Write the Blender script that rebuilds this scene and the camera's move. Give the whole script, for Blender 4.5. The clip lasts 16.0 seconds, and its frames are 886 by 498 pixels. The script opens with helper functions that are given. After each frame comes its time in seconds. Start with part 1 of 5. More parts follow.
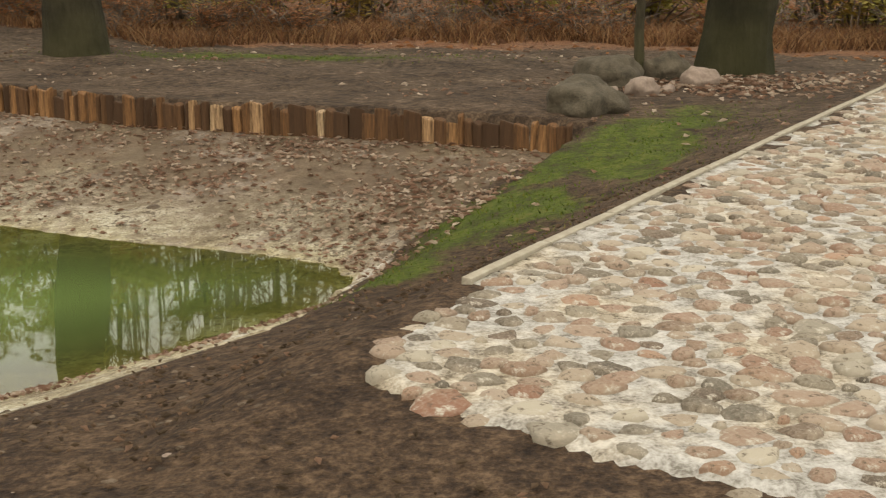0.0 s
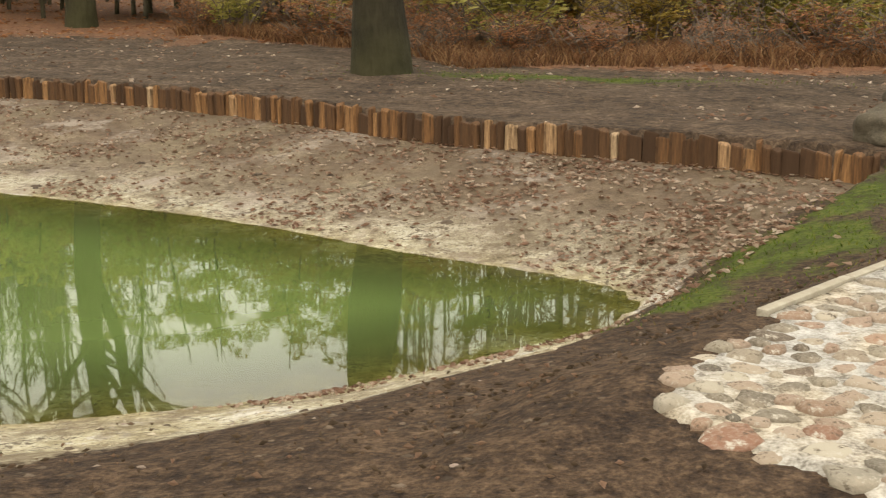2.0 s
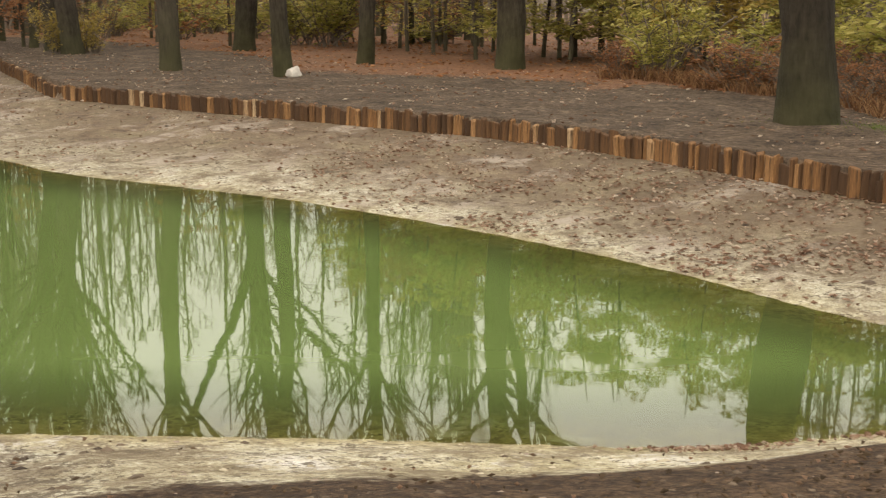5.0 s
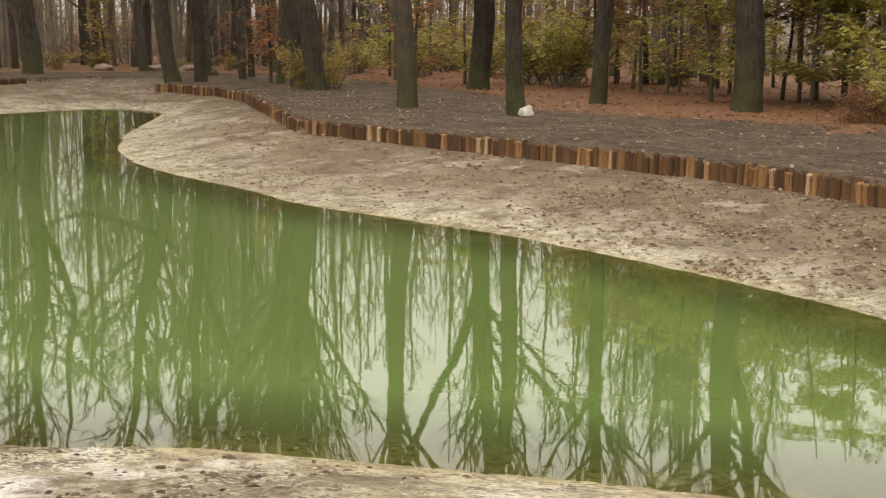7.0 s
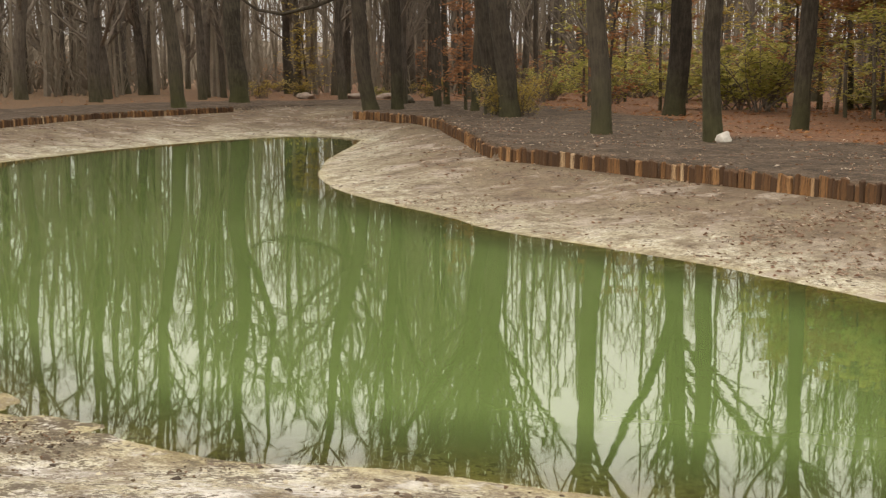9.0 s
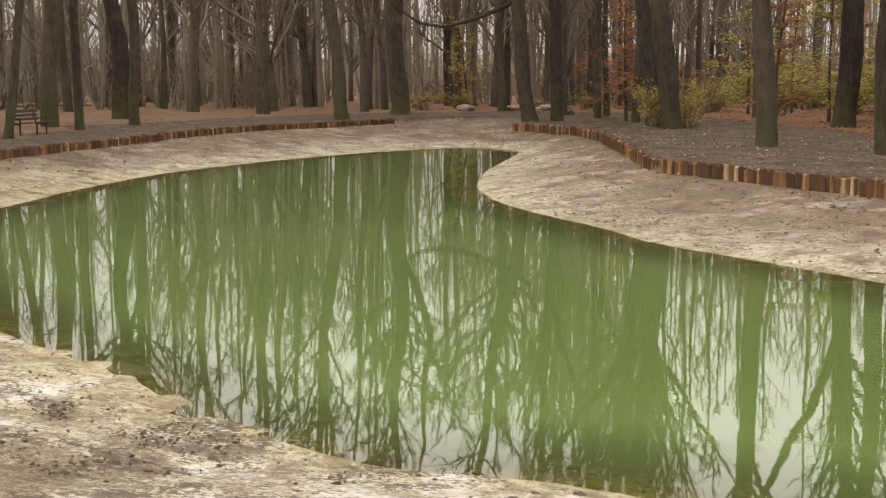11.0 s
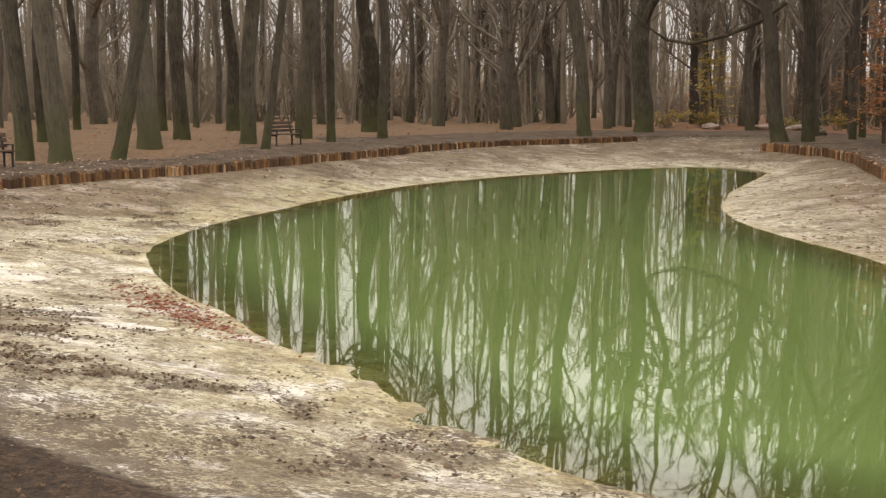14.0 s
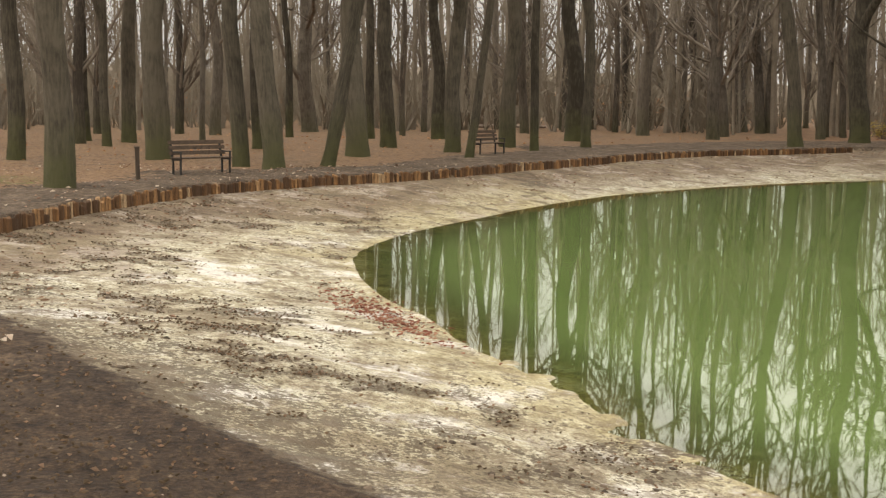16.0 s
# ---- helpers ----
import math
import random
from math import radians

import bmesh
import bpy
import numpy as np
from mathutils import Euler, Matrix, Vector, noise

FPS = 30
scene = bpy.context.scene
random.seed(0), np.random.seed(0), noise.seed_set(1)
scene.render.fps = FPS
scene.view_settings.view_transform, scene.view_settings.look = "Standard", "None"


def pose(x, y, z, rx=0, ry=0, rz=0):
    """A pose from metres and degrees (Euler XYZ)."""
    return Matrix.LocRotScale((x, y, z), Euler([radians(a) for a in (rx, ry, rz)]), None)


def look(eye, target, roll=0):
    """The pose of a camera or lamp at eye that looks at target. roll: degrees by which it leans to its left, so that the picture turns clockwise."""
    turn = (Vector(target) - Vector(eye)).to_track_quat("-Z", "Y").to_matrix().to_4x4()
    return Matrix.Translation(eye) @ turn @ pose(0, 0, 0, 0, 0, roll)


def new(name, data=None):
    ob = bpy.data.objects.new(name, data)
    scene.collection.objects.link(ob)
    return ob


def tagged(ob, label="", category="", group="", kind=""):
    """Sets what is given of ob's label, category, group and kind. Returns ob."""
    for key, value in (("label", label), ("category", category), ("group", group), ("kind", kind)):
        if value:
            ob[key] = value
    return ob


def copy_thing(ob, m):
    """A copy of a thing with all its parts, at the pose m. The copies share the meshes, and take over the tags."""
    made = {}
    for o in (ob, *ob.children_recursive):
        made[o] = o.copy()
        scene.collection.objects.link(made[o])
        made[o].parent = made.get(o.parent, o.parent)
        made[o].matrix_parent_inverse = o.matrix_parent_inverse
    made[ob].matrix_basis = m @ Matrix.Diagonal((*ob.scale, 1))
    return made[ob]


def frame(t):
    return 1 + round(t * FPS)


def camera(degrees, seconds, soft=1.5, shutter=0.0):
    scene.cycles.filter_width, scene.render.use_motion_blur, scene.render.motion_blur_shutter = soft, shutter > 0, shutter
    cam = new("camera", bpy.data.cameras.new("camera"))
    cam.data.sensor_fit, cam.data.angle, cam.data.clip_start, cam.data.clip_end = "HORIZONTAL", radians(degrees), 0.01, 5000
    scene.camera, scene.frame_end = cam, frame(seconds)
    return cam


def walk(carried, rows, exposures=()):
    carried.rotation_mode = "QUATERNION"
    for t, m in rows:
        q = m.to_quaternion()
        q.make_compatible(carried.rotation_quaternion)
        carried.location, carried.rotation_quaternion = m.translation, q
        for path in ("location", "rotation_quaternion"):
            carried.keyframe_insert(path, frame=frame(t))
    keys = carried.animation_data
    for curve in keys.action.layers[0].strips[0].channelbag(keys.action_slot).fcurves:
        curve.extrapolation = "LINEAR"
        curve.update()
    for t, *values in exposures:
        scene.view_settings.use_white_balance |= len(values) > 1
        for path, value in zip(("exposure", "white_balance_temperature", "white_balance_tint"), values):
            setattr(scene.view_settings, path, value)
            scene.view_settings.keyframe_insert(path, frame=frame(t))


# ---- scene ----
EYE = 2.95
# the lens swings on an outstretched arm as the walker turns
ARM = 0.19
cam = camera(40.0, 16.0, soft=1.2, shutter=0.2)
# seconds, yaw, pitch, lean
ROWS = [
    (0.0, 0.00, -14.42, 0.54),
    (0.5, 3.25, -14.22, 0.58),
    (1.0, 6.83, -13.99, 0.49),
    (1.5, 10.12, -13.74, 0.31),
    (2.0, 13.70, -13.48, 0.11),
    (2.5, 17.02, -13.20, -0.06),
    (3.0, 20.57, -12.91, -0.18),
    (3.5, 23.72, -12.60, -0.18),
    (4.0, 26.95, -12.28, -0.01),
    (6.5, 41.15, -10.16, 0.69),
    (7.0, 43.73, -9.76, 0.70),
    (7.5, 46.08, -9.41, 0.58),
    (8.0, 48.48, -9.10, 0.40),
    (8.5, 50.63, -8.82, 0.20),
    (9.0, 52.82, -8.58, 0.05),
    (11.5, 61.99, -7.91, -0.16),
    (12.0, 63.69, -7.78, -0.04),
    (12.5, 65.32, -7.65, 0.09),
    (13.0, 67.25, -7.53, 0.21),
    (13.5, 69.20, -7.39, 0.31),
    (14.0, 71.50, -7.28, 0.40),
    (14.5, 73.78, -7.17, 0.46),
    (15.0, 76.31, -7.08, 0.50),
    (15.5, 78.63, -7.00, 0.50),
    (16.0, 80.97, -6.93, 0.46),
]
walk(cam, [(t, pose(-math.sin(radians(y)) * ARM, math.cos(radians(y)) * ARM - ARM, EYE, 90 + p, 0, y) @ pose(0, 0, 0, 0, 0, r)) for t, y, p, r in ROWS],
     exposures=[(0.0, -1.33, 8750, 13), (1.0, -1.18, 8700, 13), (2.0, -1.02, 8700, 13), (4.0, -1.00, 8650, 14), (9.0, -1.02, 8450, 15), (12.0, -0.91, 8200, 19), (13.5, -0.89, 8250, 18), (16.0, -0.85, 8400, 14)])

# ---- light: an overcast autumn day ----
SUN_UP, SUN_TURN = radians(38), radians(200)
world = bpy.data.worlds.new("overcast_sky")
scene.world = world
world.use_nodes = True
wn, wl = world.node_tree.nodes, world.node_tree.links
sky = wn.new("ShaderNodeTexSky")
sky.sky_type = "NISHITA"
sky.sun_disc = False
sky.sun_elevation, sky.sun_rotation = SUN_UP, SUN_TURN
sky.air_density, sky.dust_density, sky.ozone_density = 1.0, 4.0, 1.0
grey = wn.new("ShaderNodeHueSaturation")
grey.inputs["Saturation"].default_value = 0.12
wl.new(sky.outputs[0], grey.inputs["Color"])
# an even cloud layer over most of the sky
cloud = wn.new("ShaderNodeMix")
cloud.data_type = "RGBA"
cloud.inputs[0].default_value = 0.85
cloud.inputs[7].default_value = (11.1, 12.2, 13.6, 1)
wl.new(grey.outputs[0], cloud.inputs[6])
# the overcast is dimmest at the horizon and brightens upwards
height = wn.new("ShaderNodeSeparateXYZ")
wl.new(wn.new("ShaderNodeTexCoord").outputs["Generated"], height.inputs[0])
lift = wn.new("ShaderNodeMapRange")
lift.interpolation_type = "SMOOTHSTEP"
lift.inputs["From Min"].default_value, lift.inputs["From Max"].default_value = 0.03, 0.38
lift.inputs["To Min"].default_value, lift.inputs["To Max"].default_value = 0.90, 3.0
wl.new(height.outputs["Z"], lift.inputs["Value"])
layer = wn.new("ShaderNodeMix")
layer.data_type, layer.blend_type = "RGBA", "MULTIPLY"
layer.inputs[0].default_value = 1.0
wl.new(cloud.outputs[2], layer.inputs[6])
wl.new(lift.outputs[0], layer.inputs[7])
wl.new(layer.outputs[2], wn["Background"].inputs["Color"])
wn["Background"].inputs["Strength"].default_value = 0.13
sun_data = bpy.data.lights.new("sun", "SUN")
sun_data.energy, sun_data.angle, sun_data.color = 0.7, radians(40), (1.0, 0.96, 0.9)
sun = new("sun", sun_data)
sun.matrix_world = look((math.cos(SUN_UP) * math.sin(SUN_TURN) * 60, math.cos(SUN_UP) * math.cos(SUN_TURN) * 60, math.sin(SUN_UP) * 60), (0, 0, 0))

# ---- node helpers ----


def material(name):
    m = bpy.data.materials.new(name)
    m.use_nodes = True
    b = m.node_tree.nodes["Principled BSDF"]
    b.inputs["Specular IOR Level"].default_value = 0.25
    return m, m.node_tree.nodes, m.node_tree.links, b


def noise_node(n, l, vec, scale, detail=5, rough=0.55):
    t = n.new("ShaderNodeTexNoise")
    t.inputs["Scale"].default_value = scale
    t.inputs["Detail"].default_value = detail
    t.inputs["Roughness"].default_value = rough
    if vec is not None:
        l.new(vec, t.inputs["Vector"])
    return t


def ramp(n, l, fac, stops):
    r = n.new("ShaderNodeValToRGB")
    e = r.color_ramp.elements
    while len(e) < len(stops):
        e.new(0.5)
    for k, (p, c) in zip(e, stops):
        k.position = p
        k.color = (*c, 1) if len(c) == 3 else c
    l.new(fac, r.inputs[0])
    return r


def mix(n, l, fac, a, b, kind="MIX"):
    m = n.new("ShaderNodeMix")
    m.data_type, m.blend_type = "RGBA", kind
    if hasattr(fac, "is_linked"):
        l.new(fac, m.inputs[0])
    else:
        m.inputs[0].default_value = fac
    for k, v in ((6, a), (7, b)):
        if hasattr(v, "is_linked"):
            l.new(v, m.inputs[k])
        else:
            m.inputs[k].default_value = (*v, 1)
    return m.outputs[2]


def maths(n, l, op, a, b=0.0, clamp=False):
    m = n.new("ShaderNodeMath")
    m.operation, m.use_clamp = op, clamp
    for k, v in ((0, a), (1, b)):
        if hasattr(v, "is_linked"):
            l.new(v, m.inputs[k])
        else:
            m.inputs[k].default_value = v
    return m.outputs[0]


def bump(n, l, b, height, strength, distance):
    k = n.new("ShaderNodeBump")
    k.inputs["Strength"].default_value = strength
    k.inputs["Distance"].default_value = distance
    l.new(height, k.inputs["Height"])
    l.new(k.outputs[0], b.inputs["Normal"])


def where(n, kind="Object"):
    return n.new("ShaderNodeTexCoord").outputs[kind]


def plain(name, lo, hi, scale, rough=0.85, relief=0.3, depth=0.02, stretch=None, vary=0.0, islands=0.0):
    """A mottled material between two colours, optionally stretched grain, varied object by object or piece by piece."""
    m, n, l, b = material(name)
    v = where(n)
    if stretch:
        g = n.new("ShaderNodeMapping")
        g.inputs["Scale"].default_value = stretch
        l.new(v, g.inputs["Vector"])
        v = g.outputs[0]
    a = noise_node(n, l, v, scale)
    c = noise_node(n, l, v, scale * 7, 4, 0.6)
    f = maths(n, l, "ADD", maths(n, l, "MULTIPLY", a.outputs[0], 0.65), maths(n, l, "MULTIPLY", c.outputs[0], 0.35))
    if vary or islands:
        src = n.new("ShaderNodeObjectInfo").outputs["Random"] if vary else n.new("ShaderNodeNewGeometry").outputs["Random Per Island"]
        f = maths(n, l, "ADD", f, maths(n, l, "MULTIPLY", maths(n, l, "SUBTRACT", src, 0.5), vary or islands))
    r = ramp(n, l, f, [(0.3, lo), (0.7, hi)])
    l.new(r.outputs[0], b.inputs["Base Color"])
    b.inputs["Roughness"].default_value = rough
    bump(n, l, b, f, relief, depth)
    return m

# ---- materials ----


def ground_material():
    """Dark soil, pale pond sand, turf and leaf litter, mixed by the zones laid down with the terrain."""
    m, n, l, b = material("earth")
    v = where(n)
    big, mid, fine, grit = [noise_node(n, l, v, s, d, r).outputs[0] for s, d, r in ((0.22, 4, 0.5), (1.1, 6, 0.6), (7, 6, 0.65), (38, 4, 0.6))]
    zone = n.new("ShaderNodeAttribute")
    zone.attribute_name = "zone"
    s = n.new("ShaderNodeSeparateColor")
    l.new(zone.outputs["Color"], s.inputs[0])
    wet = n.new("ShaderNodeAttribute")
    wet.attribute_name = "wet"
    # a ragged edge for every zone
    rag = maths(n, l, "MULTIPLY", maths(n, l, "SUBTRACT", maths(n, l, "ADD", maths(n, l, "MULTIPLY", mid, 0.5), maths(n, l, "MULTIPLY", fine, 0.5)), 0.5), 1.5)

    def edge(k):
        e = n.new("ShaderNodeMapRange")
        e.interpolation_type = "SMOOTHSTEP"
        e.inputs["From Min"].default_value, e.inputs["From Max"].default_value = 0.36, 0.64
        l.new(maths(n, l, "ADD", s.outputs[k], rag), e.inputs["Value"])
        return e.outputs[0]
    fleck = noise_node(n, l, v, 17, 6, 0.78).outputs[0]
    soil = ramp(n, l, maths(n, l, "ADD", maths(n, l, "ADD", maths(n, l, "MULTIPLY", fine, 0.25), maths(n, l, "MULTIPLY", fleck, 0.4)), maths(n, l, "ADD", maths(n, l, "MULTIPLY", mid, 0.15), maths(n, l, "MULTIPLY", grit, 0.2))),
                [(0.41, (0.014, 0.008, 0.005)), (0.475, (0.043, 0.026, 0.015)), (0.525, (0.081, 0.050, 0.029)), (0.60, (0.165, 0.108, 0.066))]).outputs[0]
    path = ramp(n, l, maths(n, l, "ADD", maths(n, l, "MULTIPLY", maths(n, l, "ADD", fine, fleck), 0.37), maths(n, l, "MULTIPLY", mid, 0.26)),
                [(0.42, (0.026, 0.017, 0.011)), (0.475, (0.060, 0.041, 0.026)), (0.535, (0.108, 0.076, 0.051)), (0.61, (0.23, 0.170, 0.118))]).outputs[0]
    coarse = noise_node(n, l, v, 2.6, 6, 0.7).outputs[0]
    blend = maths(n, l, "ADD", maths(n, l, "ADD", maths(n, l, "MULTIPLY", fine, 0.24), maths(n, l, "MULTIPLY", mid, 0.30)), maths(n, l, "ADD", maths(n, l, "MULTIPLY", coarse, 0.28), maths(n, l, "MULTIPLY", grit, 0.18)))
    sand = ramp(n, l, blend, [(0.40, (0.075, 0.055, 0.034)), (0.455, (0.225, 0.182, 0.128)), (0.505, (0.43, 0.392, 0.286)), (0.565, (0.70, 0.675, 0.56))]).outputs[0]
    mud = ramp(n, l, blend, [(0.38, (0.052, 0.037, 0.025)), (0.46, (0.116, 0.080, 0.052)), (0.53, (0.200, 0.146, 0.098)), (0.61, (0.36, 0.282, 0.198))]).outputs[0]
    damp = ramp(n, l, blend, [(0.38, (0.145, 0.112, 0.048)), (0.50, (0.385, 0.33, 0.185)), (0.60, (0.62, 0.56, 0.36))]).outputs[0]
    turf = ramp(n, l, maths(n, l, "ADD", maths(n, l, "MULTIPLY", coarse, 0.5), maths(n, l, "MULTIPLY", fleck, 0.5)), [(0.40, (0.052, 0.038, 0.018)), (0.47, (0.045, 0.062, 0.009)), (0.53, (0.070, 0.105, 0.010)), (0.60, (0.13, 0.12, 0.036))]).outputs[0]
    litter = ramp(n, l, maths(n, l, "ADD", maths(n, l, "MULTIPLY", grit, 0.5), maths(n, l, "MULTIPLY", fine, 0.5)),
                  [(0.32, (0.045, 0.022, 0.014)), (0.5, (0.20, 0.095, 0.05)), (0.7, (0.36, 0.20, 0.11))]).outputs[0]
    upper = n.new("ShaderNodeAttribute")
    upper.attribute_name = "upper"
    bed = mix(n, l, maths(n, l, "MULTIPLY", maths(n, l, "SUBTRACT", maths(n, l, "ADD", maths(n, l, "MULTIPLY", maths(n, l, "ADD", big, coarse), 0.6), upper.outputs["Fac"]), 0.82), 2.2, True), sand, mud)
    # a crust of dark soil crumbs on the sand, thick towards the soil bank
    crust = n.new("ShaderNodeAttribute")
    crust.attribute_name = "crust"
    crumb = n.new("ShaderNodeMapRange")
    crumb.inputs["From Min"].default_value, crumb.inputs["From Max"].default_value = 0.595, 0.64
    l.new(maths(n, l, "ADD", maths(n, l, "ADD", maths(n, l, "MULTIPLY", maths(n, l, "ADD", fine, grit), 0.3), maths(n, l, "MULTIPLY", coarse, 0.4)), maths(n, l, "MULTIPLY", crust.outputs["Fac"], 0.105)), crumb.inputs["Value"])
    bed = mix(n, l, maths(n, l, "MULTIPLY", crumb.outputs[0], 0.9), bed, soil)
    bed = mix(n, l, wet.outputs["Fac"], bed, damp)
    # olive algae film in patches and scraps of dark rot
    algae = maths(n, l, "MULTIPLY", maths(n, l, "SUBTRACT", maths(n, l, "ADD", maths(n, l, "MULTIPLY", mid, 0.7), maths(n, l, "MULTIPLY", big, 0.3)), 0.5), 5.0, True)
    bed = mix(n, l, maths(n, l, "MULTIPLY", algae, 0.45), bed, (0.27, 0.25, 0.15))
    # broad brown stains and white dried-out patches
    broad = noise_node(n, l, v, 0.8, 7, 0.68).outputs[0]
    bed = mix(n, l, maths(n, l, "MULTIPLY", maths(n, l, "SUBTRACT", maths(n, l, "ADD", maths(n, l, "MULTIPLY", broad, 0.75), maths(n, l, "MULTIPLY", fleck, 0.25)), 0.51), 9.0, True), bed, mix(n, l, 0.6, bed, (0.17, 0.135, 0.085)))
    dried = maths(n, l, "MULTIPLY", maths(n, l, "SUBTRACT", 0.475, maths(n, l, "ADD", maths(n, l, "MULTIPLY", broad, 0.8), maths(n, l, "MULTIPLY", fine, 0.2))), 12.0, True)
    bed = mix(n, l, maths(n, l, "MULTIPLY", dried, 0.75), bed, mix(n, l, maths(n, l, "MULTIPLY", upper.outputs["Fac"], 6.0, True), (0.74, 0.72, 0.67), (0.40, 0.345, 0.285)))
    scrap = n.new("ShaderNodeMapRange")
    scrap.inputs["From Min"].default_value, scrap.inputs["From Max"].default_value = 0.527, 0.557
    l.new(maths(n, l, "ADD", maths(n, l, "ADD", maths(n, l, "MULTIPLY", fleck, 0.5), maths(n, l, "MULTIPLY", coarse, 0.32)), maths(n, l, "ADD", maths(n, l, "MULTIPLY", mid, 0.18), maths(n, l, "MULTIPLY", crust.outputs["Fac"], 0.07))), scrap.inputs["Value"])
    bed = mix(n, l, maths(n, l, "MULTIPLY", scrap.outputs[0], 0.85), bed, (0.085, 0.062, 0.040))
    blotch = n.new("ShaderNodeMapRange")
    blotch.inputs["From Min"].default_value, blotch.inputs["From Max"].default_value = 0.505, 0.555
    l.new(maths(n, l, "ADD", maths(n, l, "MULTIPLY", noise_node(n, l, v, 1.5, 8, 0.72).outputs[0], 0.5), maths(n, l, "MULTIPLY", noise_node(n, l, v, 5.0, 8, 0.8).outputs[0], 0.5)), blotch.inputs["Value"])
    bed = mix(n, l, maths(n, l, "MULTIPLY", blotch.outputs[0], 0.56), bed, mix(n, l, fleck, (0.070, 0.050, 0.033), (0.24, 0.185, 0.128)))
    mould = n.new("ShaderNodeAttribute")
    mould.attribute_name = "mould"
    speck = maths(n, l, "MULTIPLY", maths(n, l, "SUBTRACT", maths(n, l, "ADD", maths(n, l, "MULTIPLY", mould.outputs["Fac"], 0.22), maths(n, l, "MULTIPLY", maths(n, l, "ADD", fine, fleck), 0.5)), 0.60), 9.0, True)
    bed = mix(n, l, maths(n, l, "MULTIPLY", speck, 0.8), bed, (0.095, 0.072, 0.046))
    sunk = n.new("ShaderNodeAttribute")
    sunk.attribute_name = "sunk"
    bed = mix(n, l, sunk.outputs["Fac"], bed, (0.12, 0.098, 0.045))
    pale_litter = ramp(n, l, maths(n, l, "ADD", maths(n, l, "MULTIPLY", grit, 0.5), maths(n, l, "MULTIPLY", fine, 0.5)),
                       [(0.34, (0.036, 0.022, 0.013)), (0.5, (0.165, 0.098, 0.054)), (0.66, (0.33, 0.205, 0.118))]).outputs[0]
    oak = n.new("ShaderNodeAttribute")
    oak.attribute_name = "oak"
    litter = mix(n, l, oak.outputs["Fac"], litter, pale_litter)
    bare = maths(n, l, "MULTIPLY", maths(n, l, "SUBTRACT", maths(n, l, "ADD", maths(n, l, "MULTIPLY", mid, 0.6), maths(n, l, "MULTIPLY", big, 0.4)), 0.49), 7.0, True)
    litter = mix(n, l, maths(n, l, "MULTIPLY", bare, 0.6), litter, path)
    far = mix(n, l, edge(2), path, litter)
    soil = mix(n, l, maths(n, l, "MULTIPLY", crust.outputs["Fac"], 1.0, True), soil, mix(n, l, 1.0, soil, (0.58, 0.56, 0.54), "MULTIPLY"))
    near_far = n.new("ShaderNodeAttribute")
    near_far.attribute_name = "trodden"
    c = mix(n, l, near_far.outputs["Fac"], far, soil)
    c = mix(n, l, edge(1), c, turf)
    c = mix(n, l, edge(0), c, bed)
    l.new(c, b.inputs["Base Color"])
    b.inputs["Roughness"].default_value = 0.9
    h = maths(n, l, "ADD", maths(n, l, "MULTIPLY", fine, 0.7), maths(n, l, "MULTIPLY", grit, 0.3))
    bump(n, l, b, h, 0.9, 0.09)
    return m


def water_material():
    """Murky green pond water: a mirror skin, clearing over the shallows."""
    m, n, l, b = material("pond_water")
    v = where(n)
    g = n.new("ShaderNodeMapping")
    g.inputs["Scale"].default_value = (1.0, 1.0, 1.0)
    l.new(v, g.inputs["Vector"])
    w = noise_node(n, l, g.outputs[0], 2.2, 3, 0.5).outputs[0]
    big = noise_node(n, l, v, 0.15, 3, 0.5).outputs[0]
    c = ramp(n, l, big, [(0.3, (0.091, 0.142, 0.041)), (0.7, (0.111, 0.165, 0.053))]).outputs[0]
    l.new(c, b.inputs["Base Color"])
    b.inputs["Roughness"].default_value = 0.02
    b.inputs["IOR"].default_value = 1.50
    b.inputs["Specular IOR Level"].default_value = 0.5
    bump(n, l, b, w, 0.045, 0.02)
    t = n.new("ShaderNodeBsdfTransparent")
    t.inputs[0].default_value = (0.80, 0.82, 0.55, 1)
    gl = n.new("ShaderNodeBsdfGlossy")
    gl.inputs["Roughness"].default_value = 0.015
    fr = n.new("ShaderNodeFresnel")
    fr.inputs[0].default_value = 1.50
    sh = n.new("ShaderNodeMixShader")
    l.new(fr.outputs[0], sh.inputs[0])
    l.new(t.outputs[0], sh.inputs[1])
    l.new(gl.outputs[0], sh.inputs[2])
    depth = n.new("ShaderNodeAttribute")
    depth.attribute_name = "murk"
    ms = n.new("ShaderNodeMixShader")
    l.new(depth.outputs["Fac"], ms.inputs[0])
    l.new(sh.outputs[0], ms.inputs[1])
    l.new(b.outputs[0], ms.inputs[2])
    l.new(ms.outputs[0], n["Material Output"].inputs["Surface"])
    return m


